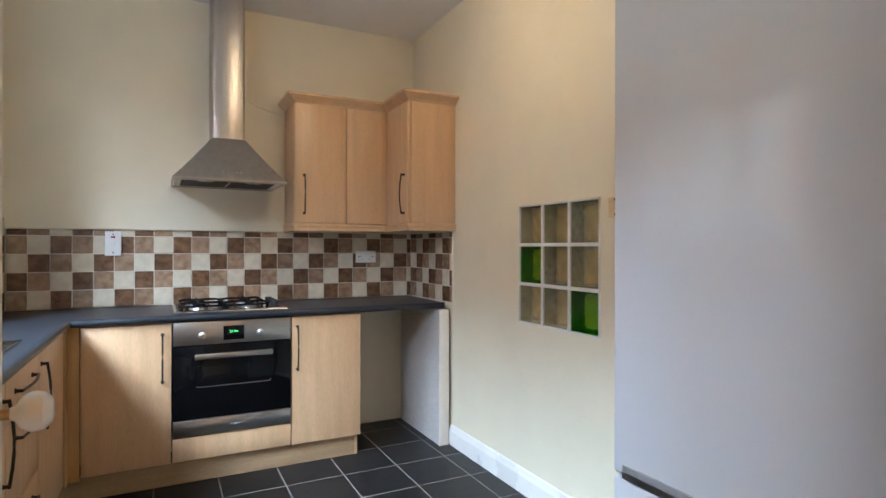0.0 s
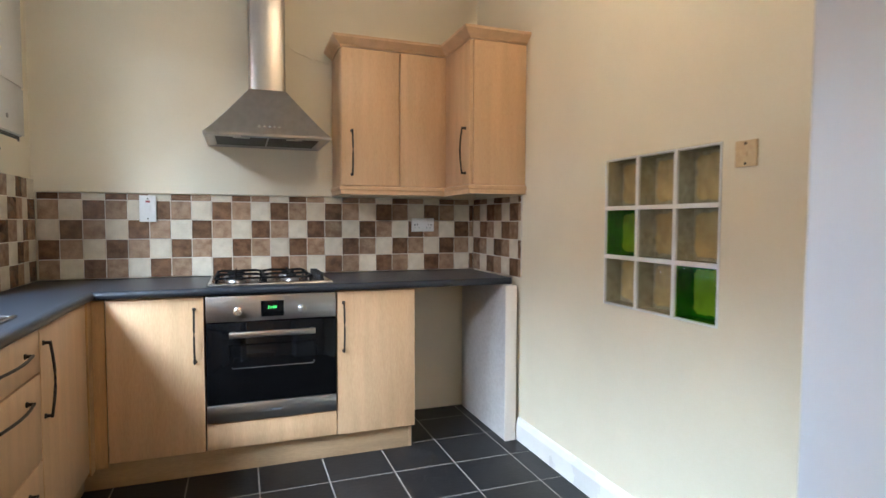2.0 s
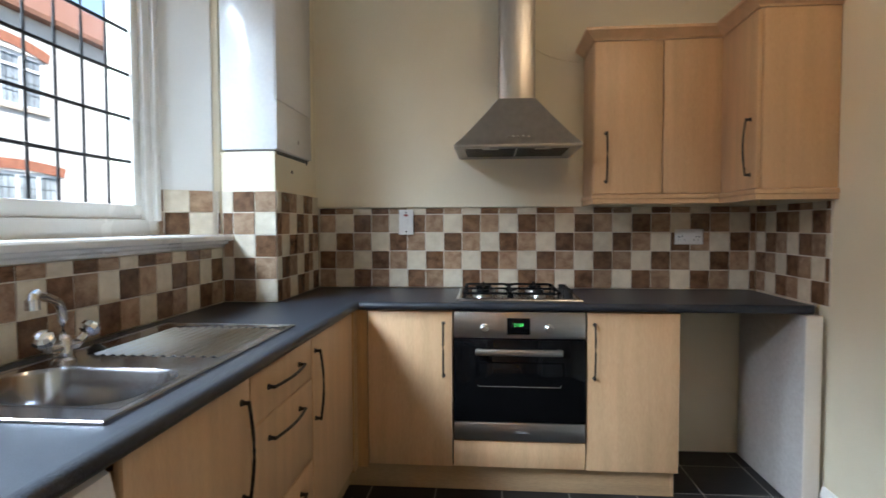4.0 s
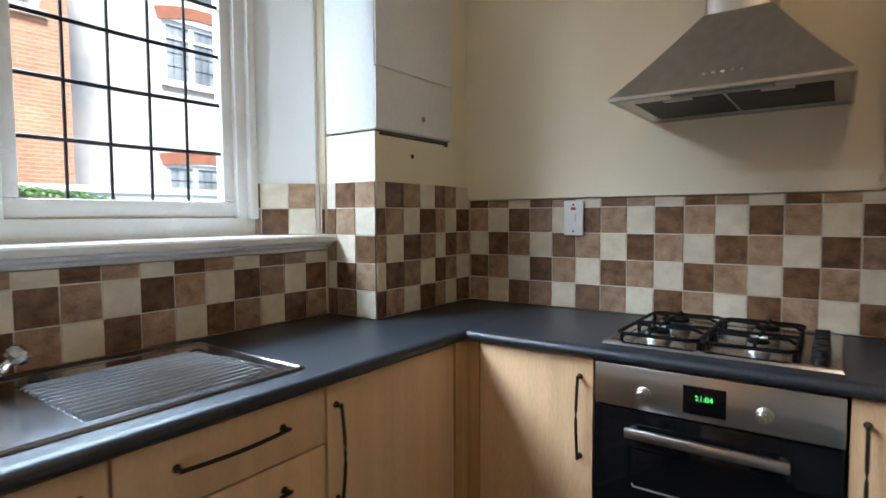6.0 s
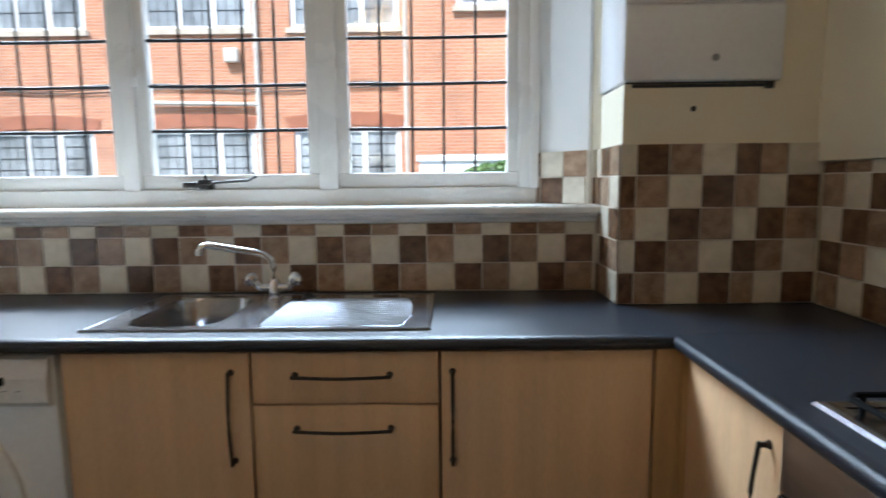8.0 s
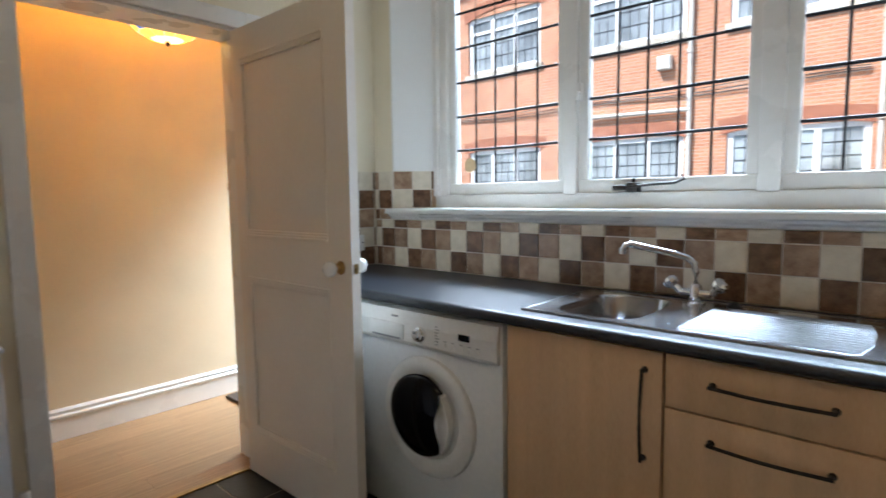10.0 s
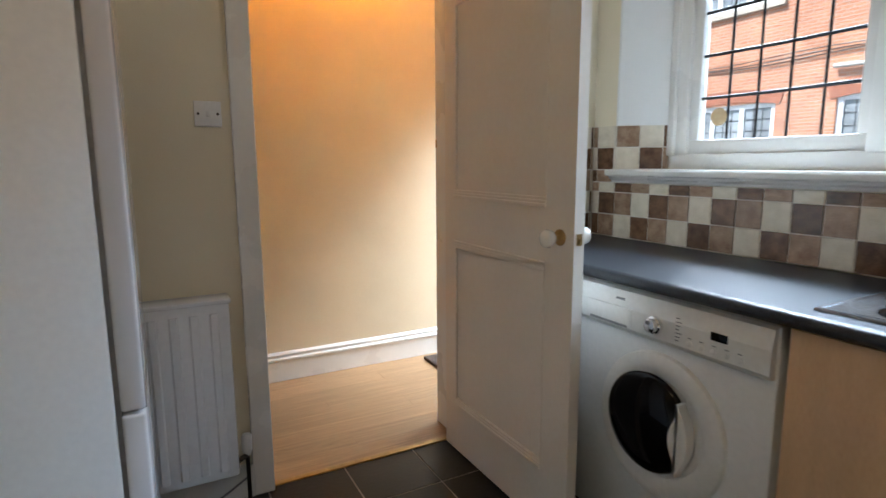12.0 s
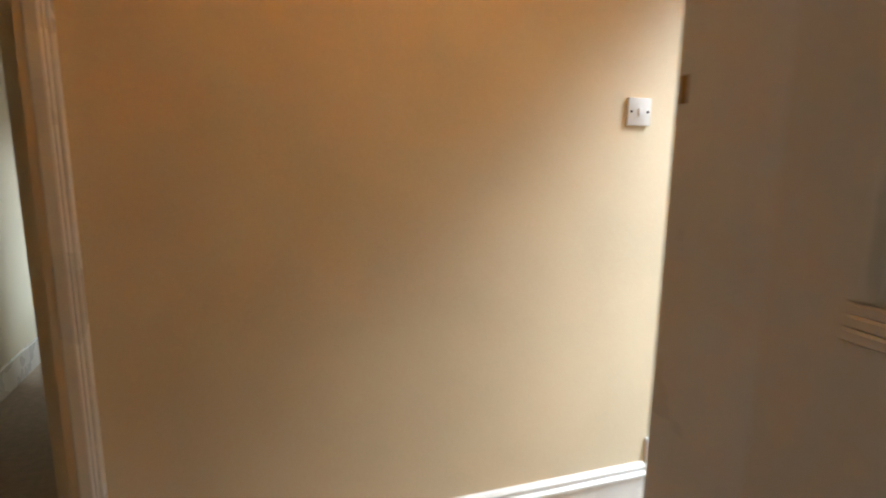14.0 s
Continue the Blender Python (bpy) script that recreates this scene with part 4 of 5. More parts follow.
for i in range(3):
    for j in range(3):
        green = (i, j) in ((2, 1), (0, 0))
        y0, y1, z0, z1 = G0 + gw * i + 0.009, G0 + gw * (i + 1) - 0.009, K0 + gh * j + 0.009, K0 + gh * (j + 1) - 0.009
        bm = bmesh.new()
        rings(bm, [[(x, y0, z0), (x, y1, z0), (x, y1, z1), (x, y0, z1)] for x in (1.7560, 1.8260)], False, True)
        blk = part("glass_block", bm, BLOCK_GREEN if green else BLOCK_SIDE, panel, "green glass block" if green else "clear rippled glass block")
        rnd = random.Random(i * 3 + j)
        bm = bmesh.new()
        n = 28
        out = []
        for k in range(n):
            t = 6.2832 * k / n
            c, s = math.cos(t), math.sin(t)
            q = 1 / max(abs(c), abs(s))
            out.append(((y0 + y1) / 2 + c * q * (y1 - y0) * (0.40 + rnd.uniform(-0.035, 0.02)), (z0 + z1) / 2 + s * q * (z1 - z0) * (0.43 + rnd.uniform(-0.03, 0.02))))
        # opaque tan plate in place of the lit room behind the glass
        rings(bm, [[(x, y, z) for y, z in out] for x in (1.8240, 1.8170)])
        part("rippled_face", bm, BLOCK_TAN, blk)
        boxpart("front_pane", GREEN_CLEAR if green else CLEAR, blk, 1.7520, 1.7560, y0, y1, z0, z1).visible_shadow = False


# ---- switches and sockets ----
def plate(name, centre, out, w, h, label, category, rocker=(0.012, 0.022), screws=True, mat=None):
    """A wall plate whose face looks along out."""
    c, o = Vector(centre), Vector(out)
    side = Vector((-o.y, o.x, 0))
    t = thing(name, c, label, category)

    def slab(nm, m, a, z, ww, hh, d0, d1, par, lab=""):
        p, q = c + side * (a - ww / 2) + o * d0, c + side * (a + ww / 2) + o * d1
        return boxpart(nm, m, par, min(p.x, q.x), max(p.x, q.x), min(p.y, q.y), max(p.y, q.y), c.z + z - hh / 2, c.z + z + hh / 2, bevel=0.0012, label=lab)
    base = slab("cover_plate", mat or WHITE_PLASTIC, 0, 0, w, h, 0, 0.009, t)
    if rocker:
        slab("rocker", mat or WHITE_PLASTIC, 0, 0, *rocker, 0.008, 0.013, base)
    if screws:
        for s in (-1, 1):
            bm = bmesh.new()
            a = side * (s * w * 0.36) if w >= h else Vector((0, 0, s * h * 0.38))
            cyl(bm, c + a + o * 0.0085, c + a + o * 0.0098, 0.0045, n=12)
            part("screw", bm, DARK_METAL, base)
    return t, base, slab


t, b, slab = plate("cooker_switch", (-0.176, 3.936, 1.285), (0, -1, 0), 0.082, 0.142, "white double-height cooker switch with red neon", "switch", (0.024, 0.034))
slab("neon", material("red_neon_cover", (0.35, 0.03, 0.03), 0.3), 0, 0.038, 0.022, 0.011, 0.008, 0.0105, b)
t, b, slab = plate("socket", (1.382, 3.936, 1.199), (0, -1, 0), 0.148, 0.084, "white double wall socket on the tiles", "socket", None)
for a in (-0.037, 0.037):
    slab("rocker", WHITE_PLASTIC, a, 0.026, 0.012, 0.018, 0.008, 0.012, b)
    for da, dz, ww, hh in ((0, 0.002, 0.004, 0.010), (-0.011, -0.018, 0.007, 0.004), (0.011, -0.018, 0.007, 0.004)):
        slab("pin_slot", BLACK_PLASTIC, a + da, dz, ww, hh, 0.0085, 0.0094, b)
plate("light_switch", (0.795, 0.356, 1.430), (0, 1, 0), 0.086, 0.084, "white light switch with dark screw heads", "switch")
plate("connection_unit", (1.748, 1.855, 1.432), (-1, 0, 0), 0.075, 0.080, "small yellowed switch plate beside the glass blocks", "switch", (0.016, 0.016), mat=BEIGE_PLASTIC)
plate("light_switch", (-0.805, -0.747, 1.388), (0, 1, 0), 0.084, 0.084, "white light switch in the hall", "switch")
plate("socket", (-0.98, -0.747, 0.205), (0, 1, 0), 0.09, 0.115, "white low-level socket in the hall", "socket")
plate("spur_switch", (-0.80, 0.3705, 1.04), (0, 1, 0), 0.086, 0.086, "white fused switch on the tiles", "switch")

# ---- radiator ----
rad = thing("radiator", (0.98, 0.45, 0.16), "small white ribbed panel radiator on the wall", "radiator")
bm = bmesh.new()
box(bm, 0.782, 1.19, 0.452, 0.490, 0.165, 0.800, 0.008)
panel = part("panel", bm, APPLIANCE, rad, "white pressed steel panel", True)
for k in range(6):
    x = 0.832 + 0.062 * k
    bm = bmesh.new()
    rings(bm, [[(x + 0.016 * c, 0.4895 + d, z) for c, d in ((-1, 0), (-0.6, 0.007), (0.6, 0.007), (1, 0))] for z in (0.195, 0.765)])
    part("rib", bm, APPLIANCE, panel)
bm = bmesh.new()
box(bm, 0.776, 1.195, 0.392, 0.496, 0.796, 0.812, 0.004)
part("top_grille", bm, APPLIANCE, rad, smooth=True)
for x in (0.84, 1.13):
    boxpart("bracket", APPLIANCE, rad, x, x + 0.03, 0.356, 0.455, 0.30, 0.70)
bm = bmesh.new()
tube(bm, [(0.745, 0.42, 0.0), (0.745, 0.42, 0.20)], 0.0075, 10)
tube(bm, [(0.745, 0.42, 0.20), (0.79, 0.46, 0.20)], 0.010, 10)
part("pipe", bm, DARK_METAL, rad, smooth=True)
bm = bmesh.new()
lathe(bm, (0.745, 0.42, 0.20), (0, 0, 1), [(0.012, 0), (0.018, 0.02), (0.019, 0.07), (0.015, 0.08), (0.006, 0.082)], 16)
part("thermostat_valve", bm, WHITE_PLASTIC, rad, "white radiator valve head", True)
bm = bmesh.new()
tube(bm, [(0.745, 0.40, 0.10), (0.80, 0.39, 0.06), (0.88, 0.385, 0.012), (1.0, 0.385, 0.006)], 0.004, 8)
tagged(part("cable", bm, GREY_PLASTIC, smooth=True), "grey cable along the skirting", "cable")

# ---- the open panelled door ----
kd = thing("door_1", (-0.13, 0.37, 0.008), "white painted panelled door standing wide open", "door", kind="structure")
HINGE = pose(-0.142, 0.362, 0, 0, 0, 0.3)
DW, DT, DH = 0.808, 0.040, 2.025


def door_part(name, bm, mat, parent, label="", smooth=False):
    bm.transform(HINGE)
    return part(name, bm, mat, parent, label, smooth)


bm = bmesh.new()
P0, P1 = 0.078, 0.672
for d in ((0, P0, 0.008, DH), (P1, DW, 0.008, DH), (P0, P1, 0.008, 0.215), (P0, P1, 0.942, 1.120), (P0, P1, 1.90, DH)):
    box(bm, -DT / 2, DT / 2, d[0], d[1], d[2], d[3])
for d in ((0.215, 0.942), (1.120, 1.90)):
    box(bm, -DT / 2 + 0.009, DT / 2 - 0.009, P0, P1, *d)
leaf = door_part("door_leaf", bm, DOOR_PAINT, kd, "white gloss leaf with recessed panels")
for z0, z1, arch in ((0.215, 0.942, False), (1.120, 1.90, True)):
    for s in (1, -1):
        bm = bmesh.new()
        e = DT / 2
        for a, b, zz, fl in ((P0, P1, z0, 1), (P0, P1, z1, -1)):
            for k, (o, hgt) in enumerate(((0.0, 0.007), (0.011, 0.004), (0.021, 0.0015))):
                w = 0.011
                za, zb = sorted((zz + fl * o, zz + fl * (o + w)))
                xa, xb = sorted((s * (e - 0.010), s * (e + hgt)))
                box(bm, xa, xb, a + 0.0, b - 0.0, za, zb, 0.002, 1)
        for a, fl in ((P0, 1), (P1, -1)):
            ya, yb = sorted((a, a + fl * 0.012))
            xa, xb = sorted((s * (e - 0.010), s * (e + 0.0025)))
            box(bm, xa, xb, ya, yb, z0 + 0.033, z1 - 0.033, 0.002, 1)
        door_part("panel_moulding", bm, DOOR_PAINT, leaf, "stepped panel moulding")
for s in (1, -1):
    bm = bmesh.new()
    c = Vector((s * DT / 2, 0.745, 1.030))
    lathe(bm, c, (s, 0, 0), [(0.026, 0), (0.026, 0.003), (0.018, 0.006), (0.008, 0.008), (0.008, 0.03)], 24)
    rose = door_part("knob_rose", bm, BRASS, leaf, "aged brass rose", True)
    bm = bmesh.new()
    lathe(bm, c, (s, 0, 0), [(0.009, 0.022), (0.012, 0.028), (0.024, 0.036), (0.029, 0.048), (0.027, 0.062), (0.017, 0.071), (0.004, 0.073)], 28)
    door_part("knob", bm, CERAMIC, leaf, "white porcelain door knob", True)
bm = bmesh.new()
box(bm, -0.010, 0.010, DW - 0.001, DW + 0.0015, 1.010, 1.046)
box(bm, -0.005, 0.005, DW, DW + 0.008, 1.015, 1.032)
door_part("latch", bm, BRASS, leaf, "brass latch in the door edge")
bm = bmesh.new()
box(bm, -0.187, -0.1845, 0.151, 0.163, 1.33, 1.365)
tagged(part("hinge_plate", bm, BRASS), "small aged brass hinge plate on the door lining", "hinge")

# ---- hall things ----
hl = thing("hall_lamp", (-0.05, -0.12, 2.5), "leaded coloured glass ceiling lamp, lit", "ceiling lamp")
bm = bmesh.new()
cyl(bm, (-0.05, -0.12, 2.28), (-0.05, -0.12, 2.5), 0.008)
lathe(bm, (-0.05, -0.12, 2.47), (0, 0, 1), [(0.05, 0), (0.06, 0.029)], 20)
lathe(bm, (-0.05, -0.12, 2.058), (0, 0, 1), [(0.006, -0.02), (0.012, -0.008), (0.01, 0)], 12)
stem = part("stem", bm, DARK_METAL, hl, "dark metal stem and finial")
RR = [(0.012, 2.06), (0.075, 2.068), (0.125, 2.092), (0.165, 2.128), (0.185, 2.165)]
for j in range(4):
    for k in range(12):
        a0, a1 = 6.2832 * (k + 0.04) / 12, 6.2832 * (k + 0.96) / 12
        (r0, h0), (r1, h1) = RR[j], RR[j + 1]
        bm = bmesh.new()
        lo = [(-0.05 + r * math.cos(a), -0.12 + r * math.sin(a), h) for r, h, a in ((r0 + 0.003, h0, a0), (r0 + 0.003, h0, a1), (r1 - 0.002, h1 - 0.001, a1), (r1 - 0.002, h1 - 0.001, a0))]
        rings(bm, [lo, [(x, y, z + 0.003) for x, y, z in lo]])
        part("glass_petal", bm, (TIFFANY_W, TIFFANY_Y, TIFFANY_Y if k % 2 else TIFFANY_B, TIFFANY_B if k % 3 else TIFFANY_W)[j], hl)
dm = bmesh.new()
box(dm, -1.25, -0.505, -0.66, -0.40, -0.002, 0.020, 0.006)
tagged(part("doormat", dm, MAT_BROWN, smooth=True), "thick dark brown doormat on the hall floor", "doormat")
kl = thing("ceiling_light", (0.93, 2.26, H), "round opal glass ceiling light, lit", "ceiling lamp")
bm = bmesh.new()
lathe(bm, (0.93, 2.26, H - 0.012), (0, 0, 1), [(0.14, 0), (0.14, 0.012)], 32)
part("base_plate", bm, WHITE_PLASTIC, kl)
bm = bmesh.new()
for k in range(3):
    cyl(bm, (0.93 + 0.1 * math.cos(2.1 * k), 2.26 + 0.1 * math.sin(2.1 * k), H - 0.05), (0.93 + 0.1 * math.cos(2.1 * k), 2.26 + 0.1 * math.sin(2.1 * k), H - 0.012), 0.005, n=8)
lathe(bm, (0.93, 2.26, H - 0.10), (0, 0, 1), [(0.03, 0), (0.09, 0.008), (0.125, 0.03), (0.13, 0.048), (0.12, 0.052)], 32)
part("shade", bm, BULB_GLASS, kl, "opal glass shade", True)

# ---- street side ----
bm = bmesh.new()
box(bm, -3000, 3000, -3000, 3000, -0.6, -0.4)
structure("ground", bm, ASPHALT, "asphalt yard between the houses", "ground")


def terrace(name, fx, y0, y1, top, label, windows, mat=None):
    """A brick front looking east, with real openings. windows: (y, z sill, z head, width, lights, arched)."""
    h = thing(name, (fx, (y0 + y1) / 2, -0.4), label, "house", "houses opposite")
    bm = bmesh.new()
    ys = sorted({y0, y1, *[w[0] - w[3] / 2 for w in windows], *[w[0] + w[3] / 2 for w in windows]})
    zs = sorted({-0.4, top, *[w[1] for w in windows], *[w[2] for w in windows]})
    for a, b in zip(ys, ys[1:]):
        run = None
        for c, d in zip(zs, zs[1:]):
            solid = not any(abs((a + b) / 2 - w[0]) < w[3] / 2 and w[1] < (c + d) / 2 < w[2] for w in windows)
            if solid:
                run = [c, d] if run is None else [run[0], d]
            if run and (not solid or d == top):
                box(bm, fx - 0.3, fx, a, b, *run)
                run = None
    part("wall", bm, mat or BRICK, h)
    bm = bmesh.new()
    rings(bm, [[(fx + 0.35, y, top - 0.05), (fx + 0.35, y, top + 0.1), (fx - 4.5, y, top + 3.4), (fx - 4.5, y, top - 0.05)] for y in (y0 - 0.2, y1 + 0.2)])
    part("roof", bm, ROOF, h, "clay tiled roof")
    for y, zs0, zs1, w, n, arched in windows:
        bm = bmesh.new()
        x = fx - 0.11
        ya, yb = y - w / 2, y + w / 2
        box(bm, x - 0.05, x + 0.05, ya, yb, zs0, zs0 + 0.10)
        box(bm, x - 0.05, x + 0.05, ya, yb, zs1 - 0.10, zs1)
        for k in range(n + 1):
            c = ya + 0.06 + (w - 0.12) * k / n
            box(bm, x - 0.05, x + 0.05, c - 0.06, c + 0.06, zs0 + 0.1, zs1 - 0.1)
        if arched:
            box(bm, x - 0.06, x + 0.04, ya + 0.06, yb - 0.06, zs1 - 0.45, zs1 - 0.37)
        win = part("window", bm, SASH_WHITE, h, "white painted sash window")
        for k in range(n):
            c0, c1 = ya + 0.12 + (w - 0.12) * k / n, ya + (w - 0.12) * (k + 1) / n
            boxpart("pane", DARK_PANE, win, x - 0.02, x + 0.005, c0, c1, zs0 + 0.1, zs1 - 0.1)
            bm = bmesh.new()
            for q in range(1, 3):
                box(bm, x + 0.005, x + 0.015, c0 + (c1 - c0) * q / 3 - 0.008, c0 + (c1 - c0) * q / 3 + 0.008, zs0 + 0.1, zs1 - 0.1)
            for q in range(1, 4):
                zq = zs0 + 0.1 + (zs1 - zs0 - 0.2) * q / 4
                box(bm, x + 0.005, x + 0.016, c0, c1, zq - 0.008, zq + 0.008)
            part("glazing_bars", bm, LEAD, win)
        boxpart("sill", STONE, win, fx - 0.12, fx + 0.09, ya - 0.08, yb + 0.08, zs0 - 0.12, zs0)
        bm = bmesh.new()
        rise = 0.22 if arched else 0.12
        low, up = [], []
        for k in range(13):
            f = k / 12
            low.append((fx + 0.02, ya - 0.1 + (w + 0.2) * f, zs1 - 0.06 + rise * (1 - (2 * f - 1) ** 2)))
            up.append((fx + 0.02, ya - 0.2 + (w + 0.4) * f, zs1 + 0.24 + rise * (1 - (2 * f - 1) ** 2)))
        loop = low + up[::-1]
        rings(bm, [loop, [(fx - 0.05, b, c) for a, b, c in loop]])
        part("arch", bm, BRICK_FLAT, win, "brick arch over the window")
    return h


rows = []
for yc in (-23.4, -18.4, -13.4, -6.8, -3.0, 0.4):
    w = 2.5
    rows.append((yc, 4.86, 6.45, w, 3, True))
    rows.append((yc, 1.35, 2.62, w, 3, False))
main = terrace("house", -12.0, -27, 1.9, 7.6, "red brick terrace with white arched windows", rows)
wing = terrace("house", -11.2, 1.9, 6.3, 7.6, "projecting red brick wing with a small upper window", [(3.7, 5.05, 6.4, 1.5, 3, False), (5.4, 5.05, 6.4, 0.9, 2, False)])
far = terrace("house", -13.5, 6.3, 34, 7.6, "pale rendered houses further along the street", [(10.5, 4.8, 6.4, 2.4, 3, True), (10.5, 1.2, 2.7, 2.4, 3, False), (15.5, 4.8, 6.4, 3.2, 4, True), (16.0, 1.2, 2.9, 3.2, 4, False), (22, 4.8, 6.4, 2.4, 3, True), (22, 1.2, 2.7, 2.4, 3, False)], STONE_RENDER)
for y, x, z1 in ((-1.62, -11.92, 7.5), (1.80, -11.88, 7.5)):
    bm = bmesh.new()
    cyl(bm, (x, y, -0.4), (x, y, z1), 0.055, n=14)
    for z in (0.8, 2.6, 4.4, 6.2):
        cyl(bm, (x, y, z), (x, y, z + 0.09), 0.075, n=14)
    tagged(part("drainpipe", bm, PIPE, smooth=True), "pale painted drainpipe down the brick wall", "drainpipe")
bm = bmesh.new()
cyl(bm, (-11.9, -4.3, 3.22), (-11.9, -1.62, 3.16), 0.05, n=12)
tagged(part("waste_pipe", bm, PIPE, smooth=True), "pale waste pipe along the brick wall", "pipe")
bm = bmesh.new()
box(bm, -11.99, -11.82, -2.35, -2.02, 4.10, 4.42, 0.03)
tagged(part("flue_box", bm, PIPE), "grey flue box on the brick wall", "flue")
for z in (3.55, 3.62, 3.50):
    bm = bmesh.new()
    pts = [(-11.95 if y < 1.8 else -11.15, y, z + 0.04 * math.sin(y * 1.3 + z * 9)) for y in np.linspace(-9, 1.6, 30)]
    tube(bm, pts, 0.011, 6)
    tagged(part("cable", bm, BLACK_PLASTIC), "dark cable slung along the brick wall", "cable")
bm = bmesh.new()
box(bm, -9.8, -9.55, 2.2, 9.0, -0.4, 1.72)
box(bm, -9.85, -9.5, 2.15, 9.05, 1.72, 1.84, 0.02)
tagged(part("garden_wall", bm, SASH_WHITE), "white rendered garden wall", "wall")
rnd = random.Random(4)
bm = bmesh.new()
for k in range(2600):
    f = rnd.random()
    y = 3.0 + 3.2 * f
    top = 1.50 + 0.26 * math.sin(math.pi * f) ** 0.7
    c = Vector((-9.1 + rnd.gauss(0, 0.22), y, top - abs(rnd.gauss(0, 0.22))))
    q = Euler((rnd.uniform(0, 6), rnd.uniform(0, 6), rnd.uniform(0, 6))).to_matrix()
    s = rnd.uniform(0.035, 0.07)
    vs = [bm.verts.new(c + q @ Vector(p) * s) for p in ((-0.5, 0, 0), (0, -1, 0.15), (0.5, 0, 0), (0, 1, 0.15))]
    bm.faces.new(vs)
box(bm, -9.3, -8.9, 3.1, 6.1, -0.4, 1.40)
tagged(part("hedge", bm, LEAF), "clipped green hedge before the garden wall", "hedge", kind="stuff")

# ---- tiles and boards, piece by piece ----
TILE = {}
KINDS = (TILE_DARK, TILE_TAN, TILE_CREAM)


def tile_mesh(kind):
    if kind not in TILE:
        bm = bmesh.new()
        box(bm, -0.5, 0.5, -0.5, 0.5, -0.5, 0.5)
        edges = [e for e in bm.edges if all(v.co.z > 0 for v in e.verts)]
        bmesh.ops.bevel(bm, geom=edges, offset=0.028, segments=2, profile=0.6, affect="EDGES")
        me = bpy.data.meshes.new("tile")
        bm.to_mesh(me)
        bm.free()
        me.materials.append(KINDS[kind])
        TILE[kind] = me
    return TILE[kind]


PITCH = 0.1042
TROWS = (0.912, 1.016, 1.1205, 1.2245, 1.3285, 1.4325)


def tile_run(parent, a, b, z0, z1, start=0.0, phase=0, step=1, pitch=PITCH):
    """Tiles on the wall from plan point a to b, facing to the right of that way."""
    a, b = Vector((*a, 0)), Vector((*b, 0))
    d = (b - a).normalized()
    out = Vector((d.y, -d.x, 0))
    length = (b - a).length
    rnd = random.Random(int(a.x * 1000) + int(b.y * 100))
    base = BASES.get(parent.name, Vector())
    bm = bmesh.new()
    p, q = a - out * 0.002, b - out * 0.002
    loop = [(p.x, p.y), (q.x, q.y), (q.x - out.x * 0.009, q.y - out.y * 0.009), (p.x - out.x * 0.009, p.y - out.y * 0.009)]
    prism(bm, loop, z0, z1 - 0.001)
    part("grout", bm, GROUT, parent)
    n0 = int(math.floor(-start / pitch))
    for i in range(n0, int((length - start) / pitch) + 2):
        u0, u1 = max(0.0, start + i * pitch), min(length, start + (i + 1) * pitch)
        if u1 - u0 < 0.012:
            continue
        for j in range(5):
            v0, v1 = max(z0, TROWS[j]), min(z1, TROWS[j + 1])
            if v1 - v0 < 0.012:
                continue
            kind = (i * step - j + phase) % 3
            ob = new("tile", tile_mesh(kind))
            ob.parent = parent
            c = a + d * ((u0 + u1) / 2) + out * (-0.002 + rnd.uniform(-0.0004, 0.0006)) + Vector((0, 0, (v0 + v1) / 2))
            m = Matrix((( d.x, 0, out.x), (d.y, 0, out.y), (0, 1, 0))).to_4x4()
            ob.matrix_basis = Matrix.Translation(c - base) @ m @ pose(0, 0, 0, rnd.uniform(-0.25, 0.25), rnd.uniform(-0.25, 0.25), rnd.uniform(-0.2, 0.2)) @ Matrix.Diagonal((u1 - u0 - 0.0046, v1 - v0 - 0.0046, 0.0066, 1))


tile_run(wall_north, (-0.684, 3.942), (1.737, 3.942), 0.912, 1.366, -0.008, 1)
tile_run(wall_east, (1.738, 3.940), (1.738, 3.285), 0.912, 1.366, 0.0, 1)
tile_run(pillar, (-0.682, 3.298), (-0.682, 3.738), 0.912, 1.428, -0.052, 0)
tile_run(pillar, (-0.690, 3.740), (-0.690, 3.940), 0.912, 1.428, -0.012, 2)
tile_run(pillar, (-0.942, 3.296), (-0.684, 3.296), 0.912, 1.428, 0.05, 1)
tile_run(wall_west, (-0.943, 0.368), (-0.943, 3.294), 0.912, 1.166, 0.0448, 1, 1, 0.1026)
tile_run(wall_west, (-0.940, 0.368), (-0.940, 0.508), 1.166, 1.428, 0.03, 0)
tile_run(wall_west, (-0.955, 3.280), (-0.955, 3.296), 1.228, 1.428, 0.0, 0)
tile_run(wall_west, (-0.946, 0.512), (-1.138, 0.650), 1.228, 1.428, 0.0, 2)
tile_run(wall_west, (-1.138, 3.102), (-0.962, 3.270), 1.228, 1.428, -0.080, 1, -1)
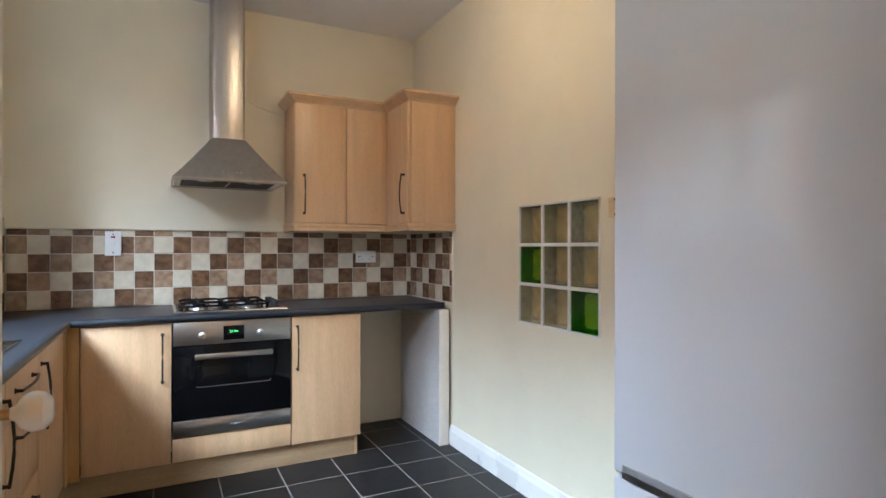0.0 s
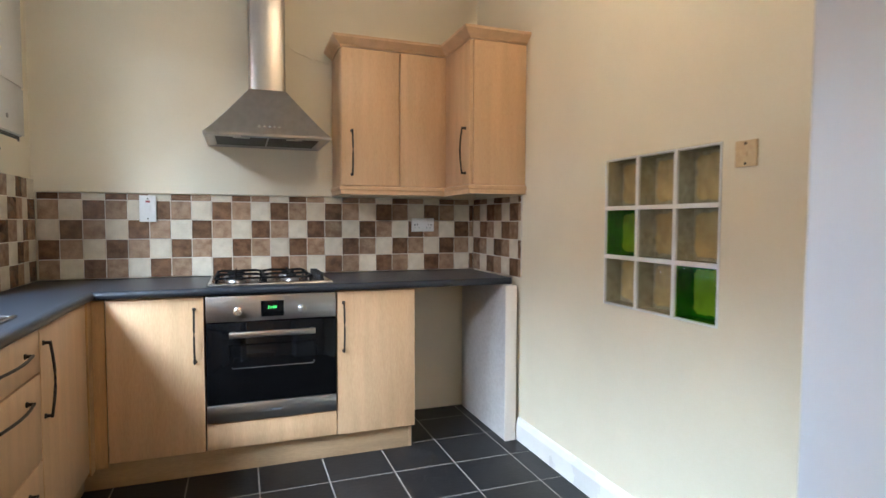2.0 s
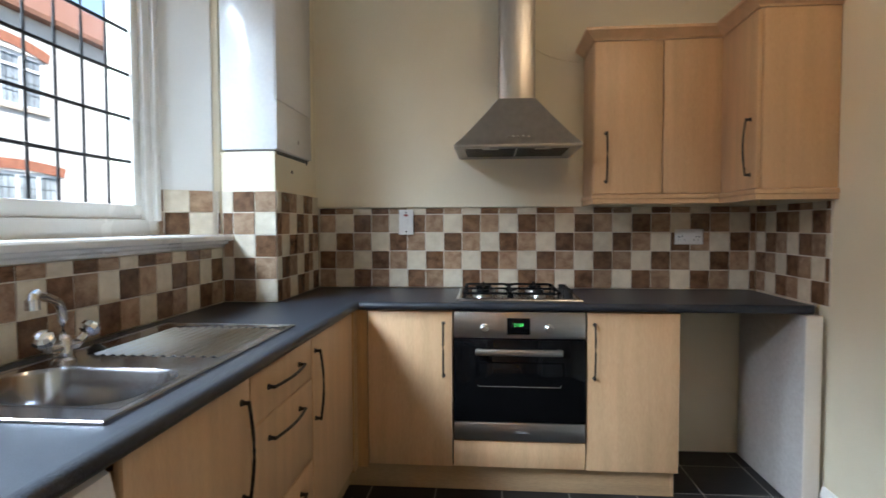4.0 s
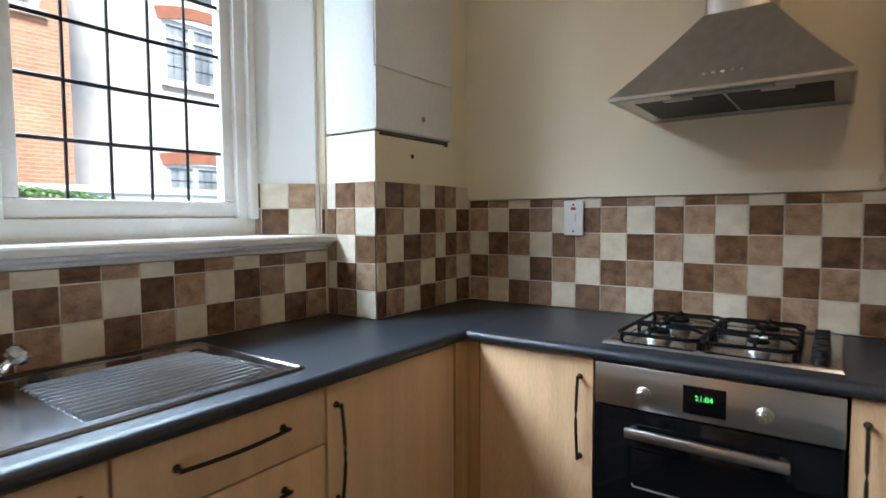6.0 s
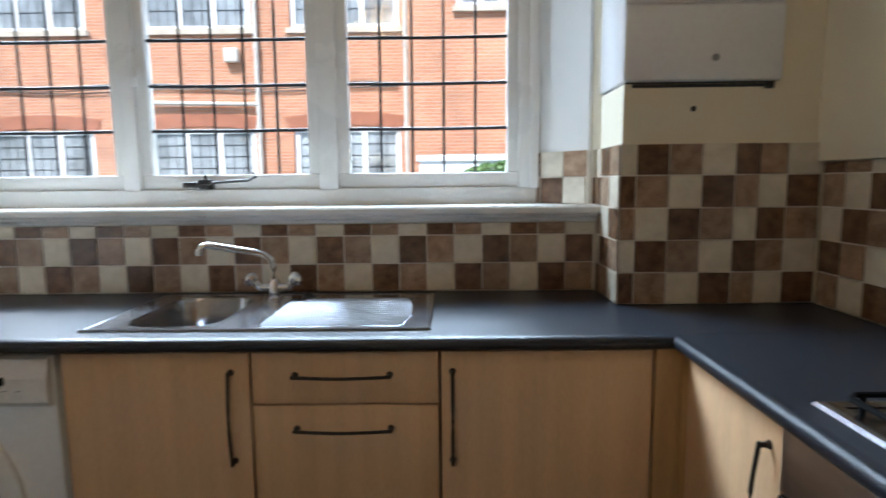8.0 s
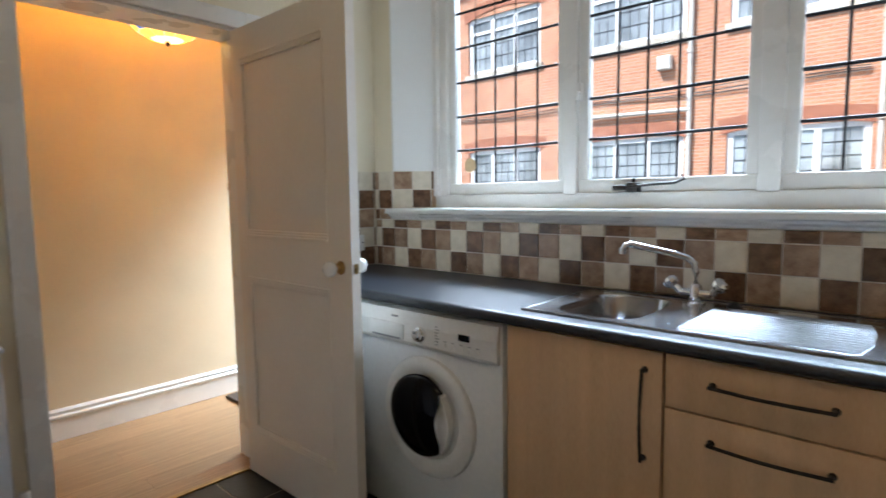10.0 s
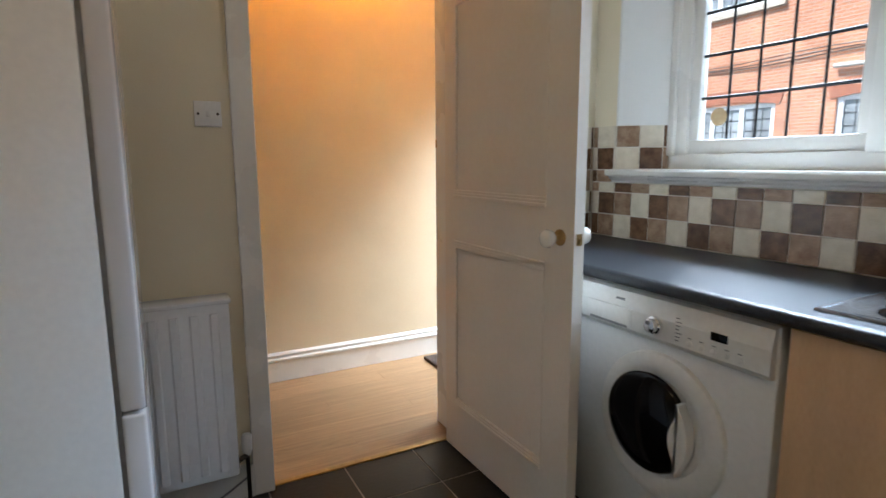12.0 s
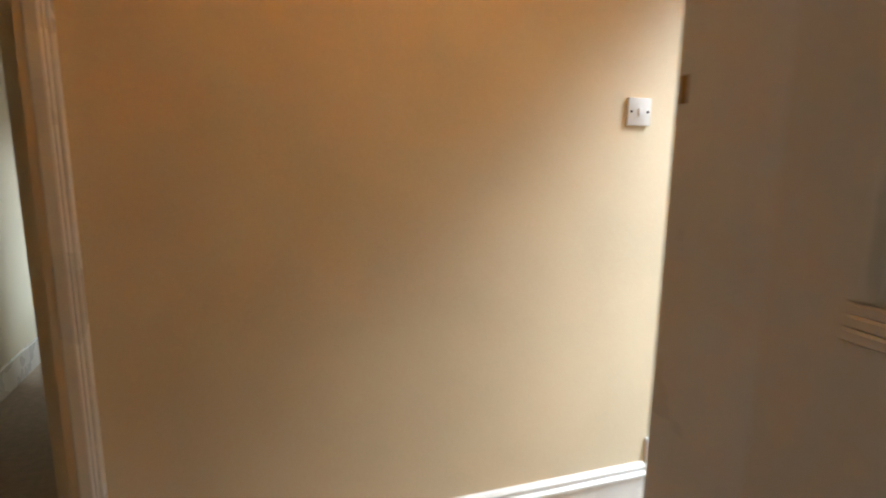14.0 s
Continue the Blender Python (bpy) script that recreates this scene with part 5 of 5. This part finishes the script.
tile_run(wall_south, (-0.28, 0.368), (-0.938, 0.368), 0.912, 1.428, 0.02, 1)

FT = 0.3135
me = None
rnd = random.Random(9)
for i in range(-8, 3):
    for j in range(-11, 4):
        x0, y0 = 1.297 + i * FT, 3.137 + j * FT
        x1, y1 = min(x0 + FT, 1.742), min(y0 + FT, 3.95)
        x0, y0 = max(x0, -0.94), max(y0, 0.34)
        if x1 - x0 < 0.02 or y1 - y0 < 0.02:
            continue
        if me is None:
            bm = bmesh.new()
            box(bm, -0.5, 0.5, -0.5, 0.5, -0.5, 0.5)
            bmesh.ops.bevel(bm, geom=[e for e in bm.edges if all(v.co.z > 0 for v in e.verts)], offset=0.007, segments=1, affect="EDGES")
            me = bpy.data.meshes.new("floor_tile")
            bm.to_mesh(me)
            bm.free()
            me.materials.append(SLATE)
        ob = new("floor_tile", me)
        ob.parent = floor
        ob.matrix_basis = pose((x0 + x1) / 2, (y0 + y1) / 2, -0.0055 + rnd.uniform(-0.0003, 0.0003), rnd.uniform(-0.06, 0.06), rnd.uniform(-0.06, 0.06)) @ Matrix.Diagonal((x1 - x0 - 0.007, y1 - y0 - 0.007, 0.0085, 1))

bm = bmesh.new()
box(bm, -0.5, 0.5, -0.5, 0.5, -0.5, 0.5)
me = bpy.data.meshes.new("plank")
bm.to_mesh(me)
bm.free()
me.materials.append(OAK)
y = 0.33
k = 0
while y > -0.745:
    y1 = max(y - 0.135, -0.747)
    for i in range(3):
        x0 = max(-1.5, -2.6 + i * 1.22 + (k % 3) * 0.4)
        x1 = min(0.80, -2.6 + (i + 1) * 1.22 + (k % 3) * 0.4)
        if x1 - x0 > 0.03:
            ob = new("plank", me)
            ob.parent = hall_floor
            ob.matrix_basis = pose((x0 + x1) / 2, (y + y1) / 2, -0.008) @ Matrix.Diagonal((x1 - x0 - 0.0008, y - y1 - 0.0008, 0.012, 1))
    y = y1
    k += 1
bm = bmesh.new()
box(bm, -0.186, 0.644, 0.318, 0.345, -0.01, 0.004, 0.002)
structure("threshold", bm, BRASS, "thin metal threshold strip", "threshold")
